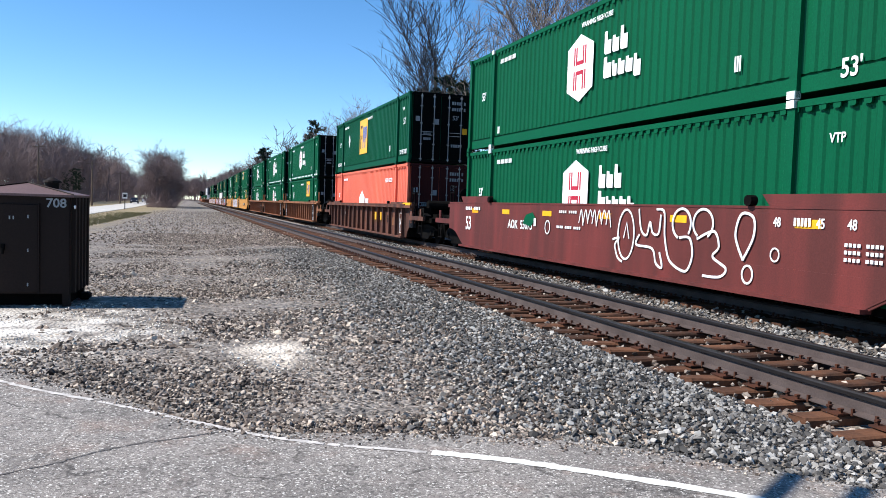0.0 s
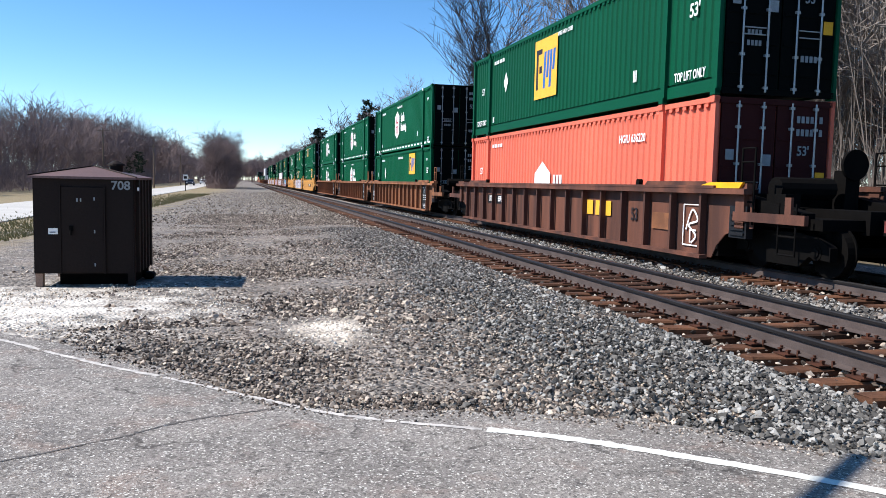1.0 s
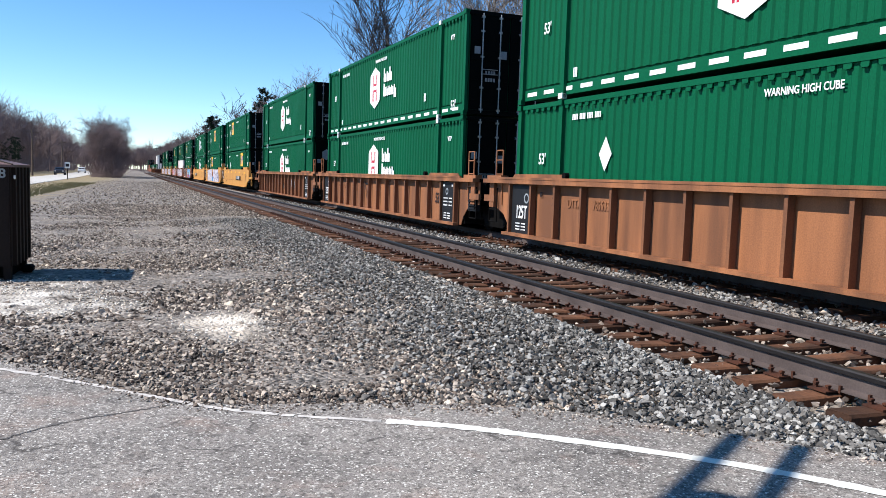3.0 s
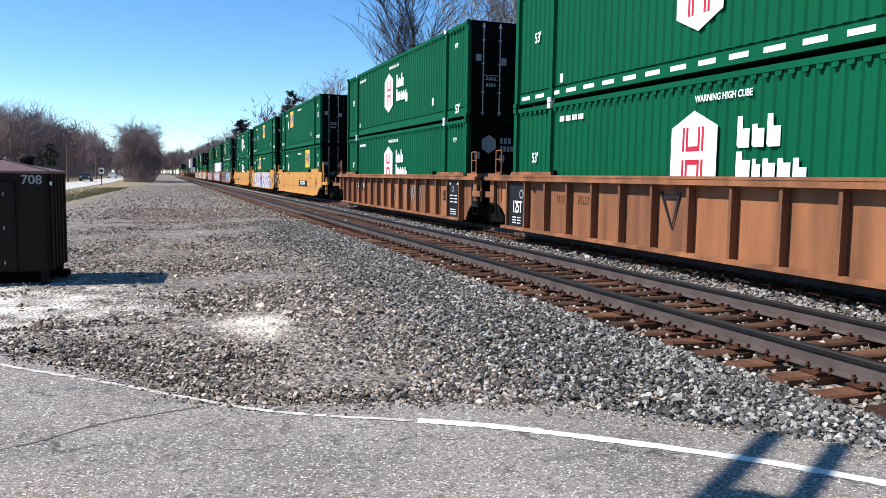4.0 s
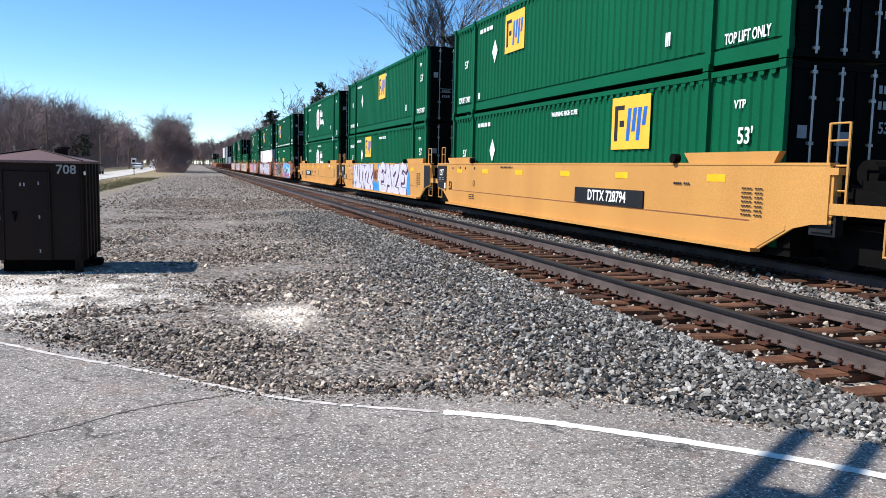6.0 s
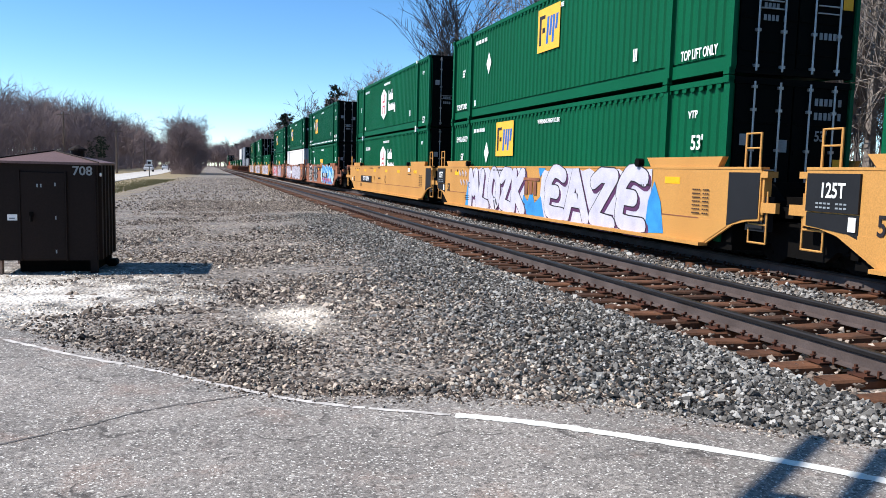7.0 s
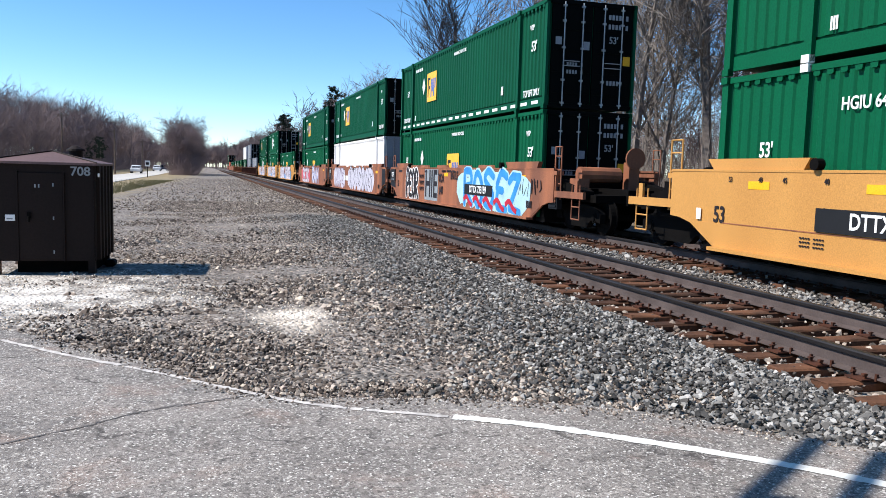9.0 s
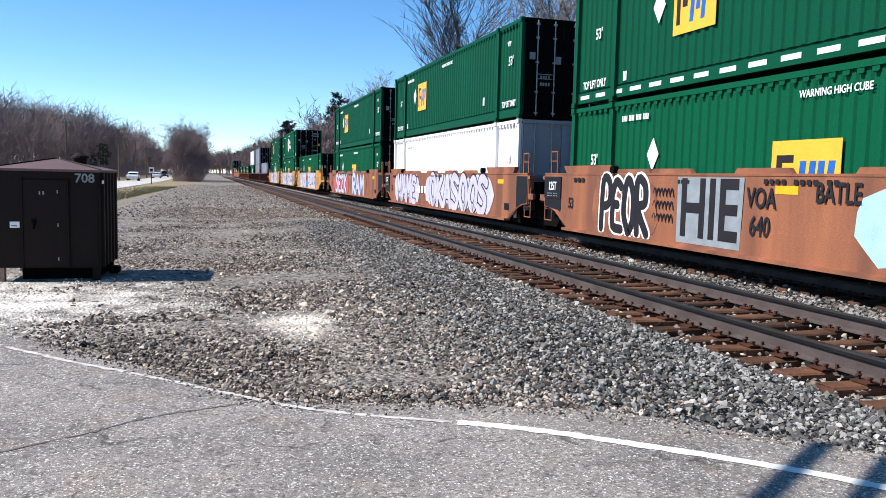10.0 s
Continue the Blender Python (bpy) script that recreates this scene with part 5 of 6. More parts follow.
    for k in range(5200):
        x, y = rng.uniform(17.0, 46), rng.uniform(-4, 120)
        p = Vector((x, y, -0.55))
        h = (rng.uniform(1.2, 4.0) + 5.0 * rng.random() ** 3) * (1.0 if y < 48 else 0.6)
        lean = Vector((rng.normal(0, 0.18), rng.normal(0, 0.18), 1)).normalized()
        m = p + lean * h * 0.55
        segs.append((p, m, 0.022, 0.016, 2))
        for j in range(3):
            segs.append((p.lerp(m, rng.uniform(0.5, 1)), m + Vector((rng.normal(0, 0.5), rng.normal(0, 0.5), h * rng.uniform(0.2, 0.5))), 0.014, 0.006, 2))
    tagged(part("undergrowth", tubes_mesh("undergrowth", segs, "bark", 3, 0.006), "bark"), "grey leafless brush under the trees", "undergrowth", kind="stuff")
    segs = []
    for k in range(7500):
        y = 64 + 300 * rng.random() ** 1.4
        p = Vector((-21.5 - 16 * rng.random(), y, -0.1))
        if k % 6 == 0:
            p = Vector((rng.uniform(-6.2, -1.6), rng.uniform(140, 190), -0.1))
        h = rng.uniform(1.2, 5.4)
        m = p + Vector((rng.normal(0, 0.25), rng.normal(0, 0.25), 0.6)) * h
        segs.append((p, m, 0.026, 0.018, 2))
        for j in range(3):
            segs.append((p.lerp(m, rng.uniform(0.4, 1)), m + Vector((rng.normal(0, 0.7), rng.normal(0, 0.7), h * rng.uniform(0.1, 0.5))), 0.022, 0.012, 9))
    tagged(part("roadside_brush", tubes_mesh("roadside_brush", segs, "twig_red", 3, 0.014), "twig_red"), "brown leafless brush along the woods", "undergrowth", kind="stuff")
    verts, faces = [], []
    for k in range(5000):
        y = 18 + 70 * rng.random() ** 1.5
        x = min(-1.4, 0.035 * y - 6.4) - abs(rng.normal(0, 1.6))
        c = Vector((x, y, -0.06))
        for q in range(3):
            d = Vector((rng.normal(0, 0.05), rng.normal(0, 0.05), rng.uniform(0.05, 0.16)))
            n = len(verts)
            verts += [c + Vector((-0.012, 0, 0)), c + Vector((0.012, 0.004, 0)), c + d]
            faces.append((n, n + 1, n + 2))
    tagged(part("grass", mesh_from("grass", verts, faces, "grass"), "grass"), "dry yellow and green roadside grass", "grass", kind="stuff")


# ---- beside the highway ----
def build_roadside():
    for x, y, h in ((-14.3, 138, 7.2), (-20.5, 128, 9.0), (-14.6, 200, 7.5)):
        p = new("utility_pole")
        tagged(p, "weathered wooden utility pole beside the highway", "utility pole", "utility poles")
        p.location = (x, y, -0.05)
        bm = bmesh.new()
        tube_in(bm, (0, 0, 0), (0, 0, h), 0.16, 0.11, 8)
        part("post", bm, "pole_wood", p)
        bm = bmesh.new()
        box_in(bm, -0.9, 0.9, -0.06, 0.06, h - 0.5, h - 0.38)
        part("crossarm", bm, "pole_wood", p)
    s = new("road_sign")
    tagged(s, "white route sign on a thin post", "road sign")
    s.location = (-7.3, 108, -0.05)
    bm = bmesh.new()
    tube_in(bm, (0, 0, 0), (0, 0, 2.1), 0.05, None, 6)
    part("post", bm, "shaded_dark_steel", s)
    bm = bmesh.new()
    box_in(bm, -0.3, 0.3, -0.08, -0.05, 1.4, 2.15)
    panel = part("panel", bm, "letter_white", s)
    bm = bmesh.new()
    box_in(bm, -0.2, 0.2, -0.09, -0.08, 1.6, 1.95)
    part("writing", bm, "letter_dark", panel)


def build_vehicle(paint, label, big):
    v = new("car")
    tagged(v, label, "car", "cars on the highway")
    h = 1.75 if big else 1.45
    bm = bmesh.new()
    prism_in(bm, [(-2.2, 0.35), (2.2, 0.35), (2.25, 0.8), (1.9, 0.95), (-2.0, 1.0), (-2.25, 0.8)], "x", -0.88, 0.88)
    bmesh.ops.bevel(bm, geom=bm.edges[:], offset=0.06, segments=2, affect="EDGES")
    part("body", bm, paint, v)
    bm = bmesh.new()
    prism_in(bm, [(-1.3, 0.95), (1.9, 0.95), (1.3, h), (-0.5, h)], "x", -0.76, 0.76)
    bmesh.ops.bevel(bm, geom=bm.edges[:], offset=0.06, segments=2, affect="EDGES")
    part("cabin", bm, paint, v)
    bm = bmesh.new()
    prism_in(bm, [(-1.28, 1.0), (-1.22, 1.0), (-0.58, h - 0.1), (-0.64, h - 0.1)], "x", -0.68, 0.68)
    part("windscreen", bm, "glass_dark", v)
    for s in (-1, 1):
        bm = bmesh.new()
        prism_in(bm, [(-0.95, 1.02), (1.6, 1.02), (1.2, h - 0.12), (-0.45, h - 0.12)], "x", s * 0.765 - 0.006, s * 0.765 + 0.006)
        part("side_window", bm, "glass_dark", v)
    for s in (-1, 1):
        for y in (-1.4, 1.4):
            bm = bmesh.new()
            tube_in(bm, (s * 0.7, y, 0.33), (s * 0.9, y, 0.33), 0.33, None, 14)
            part("wheel", bm, "black", v)
        bm = bmesh.new()
        box_in(bm, s * 0.62 - 0.14, s * 0.62 + 0.14, -2.27, -2.2, 0.65, 0.8)
        part("headlight", bm, "letter_white", v)
    return v


# ---- the train's make-up ----
GREEN_HEX = "green corrugated container with a white hexagon emblem"
GREEN_PANEL = "green corrugated container with a yellow emblem panel"
UNITS = [
    # start, car style, paint, near end, far end, lower, upper
    (7.62, "smooth", "maroon", "coupled", "coupled", ("hex", 0), ("hex", 0)),
    (30.85, "ribbed", "brown", "coupled", "coupled", ("orange", 0), ("big", 0)),
    (53.85, "ribbed", "tan", "coupled", "joined", ("aft", 0), ("hex", 1)),
    (73.35, "ribbed", "tan", "joined", "joined", ("hex", 0), ("hex", 1)),
    (92.90, "ribbed", "tan", "joined", "coupled", ("hex_front", 0), ("hex", 0)),
    (116.15, "smooth", "yellow", "coupled", "joined", ("aft", 0), ("fore", 0)),
    (135.6, "smooth", "yellow", "joined", "joined", ("fore_low", 0), ("fore_up", 0)),
    (155.0, "smooth", "yellow", "joined", "coupled", ("hex", 0), ("hex", 0)),
    (178.75, "smooth", "rust", "coupled", "joined", ("mid", 0), ("upper", 1)),
    (198.4, "smooth", "rust", "joined", "joined", ("white", 0), ("upper", 0)),
    (217.8, "smooth", "rust", "joined", "coupled", ("mid", 0), ("upper", 0)),
    (241.0, "smooth", "yellow", "coupled", "joined", ("mid", 0), None),
    (260.5, "smooth", "yellow", "joined", "joined", ("mid", 0), ("hex", 0)),
    (280.0, "smooth", "yellow", "joined", "coupled", ("hex", 0), ("upper", 0)),
    (303.2, "ribbed", "brown", "coupled", "joined", ("grey", 0), None),
    (322.7, "ribbed", "brown", "joined", "joined", ("grey", 0), ("grey", 0)),
    (342.2, "ribbed", "brown", "joined", "coupled", ("hex", 0), ("white", 0)),
    (365.4, "ribbed", "tan", "coupled", "joined", ("mid", 0), None),
    (384.9, "ribbed", "tan", "joined", "joined", ("hex", 0), None),
    (404.4, "ribbed", "tan", "joined", "coupled", ("hex", 0), None),
    (427.6, "smooth", "rust", "coupled", "joined", ("mid", 0), None),
    (447.1, "smooth", "rust", "joined", "joined", ("hex", 0), None),
    (466.6, "smooth", "rust", "joined", "coupled", ("orange", 0), None),
    (489.8, "smooth", "maroon", "coupled", "coupled", ("hex", 0), ("hex", 0))]
CAR_LABEL = {"maroon": "maroon smooth-sided well car with white scrawls", "brown": "rusty brown ribbed well car with a yellow end", "tan": "weathered orange-brown ribbed well car",
             "yellow": "yellow smooth-sided well car", "rust": "rusty orange well car covered in spray paint"}
MOVING = []


PANELS = {"big": (7.3, 1.7, 1.75, 1.75), "fore": (5.2, 2.1, 1.4, 1.1), "fore_low": (5.3, 2.15, 1.45, 1.05), "aft": (11.6, 2.15, 1.5, 1.1), "mid": (8.0, 1.12, 1.46, 1.42), "fore_up": (8.3, 2.05, 1.4, 1.15), "upper": (4.9, 1.64, 1.35, 1.15)}


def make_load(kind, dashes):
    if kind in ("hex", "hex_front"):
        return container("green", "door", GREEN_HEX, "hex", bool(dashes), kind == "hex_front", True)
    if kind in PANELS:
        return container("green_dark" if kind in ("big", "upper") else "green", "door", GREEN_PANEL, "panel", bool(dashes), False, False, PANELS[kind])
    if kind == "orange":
        return container("orange", "door_red_shaded", "salmon orange corrugated container with a white emblem", "bars")
    if kind == "white":
        return container("white", "grey", "plain white corrugated container")
    return container("grey", "door", "pale grey corrugated container")


def number_load(load, words, y):
    letter("lettering", words, 0.26, "letter_white", load, Matrix.Translation((-CW - 0.012, y, 2.25)) @ SIDE, 0.85, "white painted number")


def build_train():
    made = []
    for i, (start, style, paint, near, far, low, high) in enumerate(UNITS):
        car = well_car(style, paint, CAR_LABEL[paint], near, far, i < 10)
        made.append(car)
        MOVING.append((car, start, RAIL_Z))
        for load, z in ((low, 0.28), (high, 0.28 + CH + 0.02)):
            if load:
                box = make_load(*load)
                MOVING.append((box, start, RAIL_Z + z))
                if i == 7 and z < 1:
                    number_load(box, "HGIU 647506", CL - 3.3)
                    for child in list(box.children):
                        if child.name.startswith("small_marks"):
                            bpy.data.objects.remove(child)
                if i == 6 and z < 1:
                    number_load(box, "EMHU 650739", CL - 1.15)
                if i == 1 and z < 1:
                    number_load(box, "HGIU 636220", 3.35)
    return made


def motions():
    times = (0.0, 2.0, 4.0, 6.0, 8.0, 10.0)
    for thing, start, z in MOVING:
        walk(thing, [(t, pose(TRACK_2, start - SPEED * t, z)) for t in times])
    steps = range(0, int(SECONDS * FPS) + 1)
    for wheel in SPINNING:
        x, y, z = wheel.location
        walk(wheel, [(k / FPS, pose(x, y, z, math.degrees(SPEED * k / FPS / WR))) for k in steps])
    for car, lane, y0, pace in CARS:
        walk(car, [(t, pose(lane, y0 - pace * t, -0.03)) for t in times])


build_ground()
build_road()
build_box()
build_cantilever()
build_roadside()
CARS = [(build_vehicle("car_dark", "dark blue car driving on the highway", False), -12.0, 211.0, 17.1), (build_vehicle("car_white", "white car driving on the highway", False), -12.0, 268.0, 13.1),
        (build_vehicle("car_white", "white car driving on the highway", False), -12.0, 355.0, 16.0), (build_vehicle("car_dark", "dark blue car driving on the highway", True), -12.0, 400.0, 17.1)]
TRAIN = build_train()
build_woods()
build_stones()
build_track(TRACK_1, 220, "empty railway track with rusty rails and worn wooden ties", 7)
build_track(TRACK_2, 120, "railway track under the train", 8)


# ---- paint and lettering on the cars ----
def spline(pts, steps=7):
    return [tuple(p) for p in smooth_line(pts, steps)]


def number_board(car, words, u, w):
    on_car(car, "number_board", lambda bm: plate_in(bm, [(u, 0.7), (u + w, 0.7), (u + w, 1.04), (u, 1.04)], 0.024), "black", "black number board", x=-1.533)
    word_on(car, words, 0.32, "letter_white", u + w / 2, 0.87, 0.86, -1.561)


def blob(rnd, cx, cy, rx, ry, n=14, rough=0.18):
    return [(cx + rx * math.cos(k * math.tau / n) * rnd.uniform(1 - rough, 1 + rough), cy + ry * math.sin(k * math.tau / n) * rnd.uniform(1 - rough, 1 + rough)) for k in range(n)]


def dress_maroon(car):
    def loops(bm):
        w = 0.044
        ring = lambda cx, cy, rx, ry, a0=0, a1=360: [(cx + rx * math.cos(radians(a)), cy + ry * math.sin(radians(a))) for a in np.linspace(a0, a1, 26)]
        stroke_in(bm, ring(10.0, 0.98, 0.3, 0.5), w, 0.006)
        stroke_in(bm, [(9.92, 0.9), (10.02, 1.22), (10.12, 0.9)], w * 0.8, 0.007)
        stroke_in(bm, spline([(9.5, 0.86), (9.75, 0.9), (9.6, 0.75), (9.72, 0.5), (9.9, 0.42)]), w, 0.008)
        stroke_in(bm, spline([(10.45, 1.5), (10.55, 1.1), (10.75, 1.0), (10.85, 1.25), (10.95, 1.05), (11.15, 1.05), (11.2, 1.4)]), w, 0.009)
        stroke_in(bm, spline([(10.5, 1.0), (10.4, 0.8), (10.95, 0.75), (11.1, 0.48), (11.3, 0.42), (11.2, 0.7)]), w, 0.010)
        stroke_in(bm, spline([(11.05, 1.5), (11.3, 1.45), (11.35, 1.0), (11.5, 0.6), (11.75, 0.45)]), w, 0.011)
        stroke_in(bm, ring(11.85, 1.25, 0.27, 0.27, -40, 250), w, 0.012)
        stroke_in(bm, spline([(11.75, 0.45), (12.05, 0.42), (12.2, 0.7), (12.1, 1.0), (11.8, 1.0)]), w, 0.013)
        stroke_in(bm, ring(12.45, 1.27, 0.27, 0.25, -60, 240), w, 0.006)
        stroke_in(bm, spline([(12.3, 1.0), (12.75, 1.15), (12.9, 0.9), (12.75, 0.72), (13.1, 0.55), (12.95, 0.4), (12.5, 0.38)]), w, 0.007)
        stroke_in(bm, spline([(13.5, 0.72), (13.3, 1.1), (13.42, 1.45), (13.7, 1.4), (13.72, 1.1), (13.5, 0.72)]), w, 0.008)
        stroke_in(bm, ring(13.62, 0.5, 0.12, 0.14), w * 0.8, 0.009)
        for k in range(7):
            stroke_in(bm, spline([(8.0 + k * 0.2, 1.15), (8.1 + k * 0.2, 1.45), (8.2 + k * 0.2, 1.1 + 0.1 * (k % 3))]), 0.03, 0.006)
    on_car(car, "spray_paint", loops, "letter_white", "white spray-painted looping outlines")
    word_on(car, "53", 0.58, "letter_white", 0.75, 0.92, 0.85)
    word_on(car, "AOK  55075", 0.32, "letter_white", 4.7, 1.0, 0.95)
    on_car(car, "small_print", lambda bm: (bars_in(bm, 5.6, 1.0, 0.18, 0.2, 1), bars_in(bm, 6.9, 1.0, 1.2, 0.06, 14), bars_in(bm, 7.0, 1.36, 0.9, 0.06, 9), bars_in(bm, 0.5, 1.35, 1.3, 0.1, 9), bars_in(bm, 15.5, 1.05, 1.0, 0.05, 14), bars_in(bm, 15.5, 0.95, 1.0, 0.05, 14), bars_in(bm, 15.5, 0.85, 1.0, 0.05, 14), bars_in(bm, 14.55, 1.3, 0.35, 0.12, 5)), "letter_white", "small white stencilled marks")
    for wd, u in (("48", 14.2), ("45", 15.05), ("48", 15.6)):
        word_on(car, wd, 0.2, "letter_white", u, 1.34, 0.8)
    on_car(car, "round_stencil", lambda bm: (stroke_in(bm, [(6.4 + 0.13 * math.cos(a), 1.0 + 0.16 * math.sin(a)) for a in np.linspace(0, math.tau, 20)], 0.03), stroke_in(bm, [(14.2 + 0.09 * math.cos(a), 0.85 + 0.1 * math.sin(a)) for a in np.linspace(0, math.tau, 20)], 0.025)), "letter_white", "round white stencil")
    on_car(car, "paint_patch", lambda bm: plate_in(bm, [(4.9, 1.05), (5.4, 0.98), (5.7, 1.2), (5.5, 1.35), (5.1, 1.28)], 0.003), "green", "green overspray patch")


def dress_ribbed(car, i):
    plate_x = -1.43
    if i == 1:
        on_car(car, "end_marker", lambda bm: plate_in(bm, [(15.9, 1.435), (17.3, 1.435), (17.4, 1.54), (16.4, 1.54)], 0.05), "sign_yellow", "yellow painted end of the chord", x=-1.52)
        on_car(car, "chord_stripe", lambda bm: [plate_in(bm, [(u, 1.34), (u + 0.5, 1.34), (u + 0.5, 1.42), (u, 1.42)], 0.004) for u in (5.0, 8.6, 12.2)], "sign_yellow", "yellow reflective patches", x=-1.563)
        on_car(car, "company_mark", lambda bm: bars_in(bm, 10.8, 0.72, 1.5, 0.36, 3), "panel_yellow", "faded yellow bars", x=plate_x)
        word_on(car, "53", 0.4, "letter_dark", 13.3, 0.8, 0.8, plate_x)
        on_car(car, "number_board", lambda bm: (plate_in(bm, [(2.32, 0.76), (3.17, 0.76), (3.17, 1.06), (2.32, 1.06)], 0.004), plate_in(bm, [(3.34, 0.76), (4.24, 0.76), (4.24, 1.06), (3.34, 1.06)], 0.004)), "black", "black number boards", x=-1.404)
        word_on(car, "DTTX", 0.27, "letter_white", 2.8, 0.92, 0.74, -1.415)
        word_on(car, "659895", 0.27, "letter_white", 3.8, 0.92, 0.72, -1.415)
        on_car(car, "paste_up", lambda bm: (stroke_in(bm, [(15.35, 0.3), (16.00, 0.3), (16.00, 1.1), (15.35, 1.1), (15.35, 0.3)], 0.03), stroke_in(bm, spline([(15.45, 0.6), (15.65, 1.0), (15.85, 0.8), (15.55, 0.7), (15.80, 0.5), (15.65, 0.35)]), 0.04), stroke_in(bm, [(15.60, 0.35), (15.60, 0.6), (15.80, 0.6)], 0.04)), "letter_white", "white framed scribble", x=plate_x)
        on_car(car, "patch", lambda bm: plate_in(bm, [(14.1, 0.55), (14.8, 0.55), (14.8, 0.9), (14.1, 0.9)], 0.004), "tan", "pale repainted patch", x=plate_x)
    else:
        on_car(car, "black_panel", lambda bm: plate_in(bm, [(15.1, 0.15), (16.04, 0.15), (16.04, 1.3), (15.1, 1.3)], 0.05), "black", "black stencil panel", x=-1.45)
        if i != 4:
            on_car(car, "far_black_panel", lambda bm: plate_in(bm, [(0.12, 0.15), (1.12, 0.15), (1.12, 1.3), (0.12, 1.3)], 0.05), "black", "black stencil panel", x=-1.45)
        on_car(car, "small_print", lambda bm: [bars_in(bm, a + 0.1, 0.25 + k * 0.07, 0.55, 0.03, 10) for k in range(3) for a in ((15.15, 0.25) if i != 4 else (15.15,))] + [bars_in(bm, 15.2, 0.62 + k * 0.1, 0.65, 0.035, 8) for k in range(3)] + [bars_in(bm, 15.15, 1.17, 0.15, 0.07, 2), bars_in(bm, 15.8, 1.17, 0.12, 0.07, 2)], "letter_white", "small white stencilled marks", x=-1.503)
        on_car(car, "round_stencil", lambda bm: (i != 4 and stroke_in(bm, [(0.85 + 0.1 * math.cos(a), 1.0 + 0.1 * math.sin(a)) for a in np.linspace(0, math.tau, 18)], 0.035), stroke_in(bm, [(15.45 + 0.08 * math.cos(a), 1.03 + 0.08 * math.sin(a)) for a in np.linspace(0, math.tau, 18)], 0.03)), "letter_grey", "round pale stencil", x=-1.503)
        if i != 4:
            word_on(car, "125T", 0.42, "letter_white", 0.62, 0.66, 0.62, -1.508, "bold white lettering")
        word_on(car, "53", 0.42, "letter_dark", 14.5, 0.8, 0.8, plate_x)
        if i != 4:
            word_on(car, "45", 0.16, "letter_dark", 1.4, 1.1, 0.8, plate_x)
            word_on(car, "20", 0.2, "letter_dark", 1.98, 1.1, 0.8, plate_x)
            word_on(car, "40", 0.2, "letter_dark", 1.98, 0.9, 0.8, plate_x)
        if i == 4:
            on_car(car, "number_board", lambda bm: (plate_in(bm, [(2.32, 0.8), (3.17, 0.8), (3.17, 1.1), (2.32, 1.1)], 0.004), plate_in(bm, [(3.34, 0.8), (4.24, 0.8), (4.24, 1.1), (3.34, 1.1)], 0.004)), "black", "black number boards", x=-1.404)
        word_on(car, "DTTX", 0.27, "letter_white" if i == 4 else "tan", 2.8, 0.95, 0.74, -1.415)
        word_on(car, "785535", 0.27, "letter_white" if i == 4 else "tan", 3.8, 0.95, 0.72, -1.415)
        on_car(car, "chord_stripe", lambda bm: [plate_in(bm, [(u, 1.34), (u + 0.45, 1.34), (u + 0.45, 1.42), (u, 1.42)], 0.004) for u in (3.2, 6.4, 9.6, 12.2)], "sign_yellow", "yellow reflective patches", x=-1.563)
        on_car(car, "chord_tape", lambda bm: [plate_in(bm, [(u, 1.34), (u + 0.07, 1.34), (u + 0.07, 1.43), (u, 1.43)], 0.006) for u in (1.0, 1.9, 14.25, 15.15)], "letter_white", "white tape marks", x=-1.564)
        if i == 3:
            on_car(car, "chalk_scrawl", lambda bm: (stroke_in(bm, [(6.6, 1.2), (6.95, 0.55), (7.15, 1.2)], 0.06), stroke_in(bm, [(6.7, 1.1), (7.1, 1.1)], 0.05)), "letter_dark", "dark scrawl", x=plate_x)
        if i == 4:
            on_car(car, "chalk_scrawl", lambda bm: [stroke_in(bm, spline([(u, 0.5), (u + 0.1, 1.05), (u + 0.25, 0.6), (u + 0.4, 1.0), (u + 0.5, 0.5)]), 0.05) for u in (8.2, 10.2, 10.9, 11.6)], "letter_grey", "pale chalk scrawls", x=plate_x)


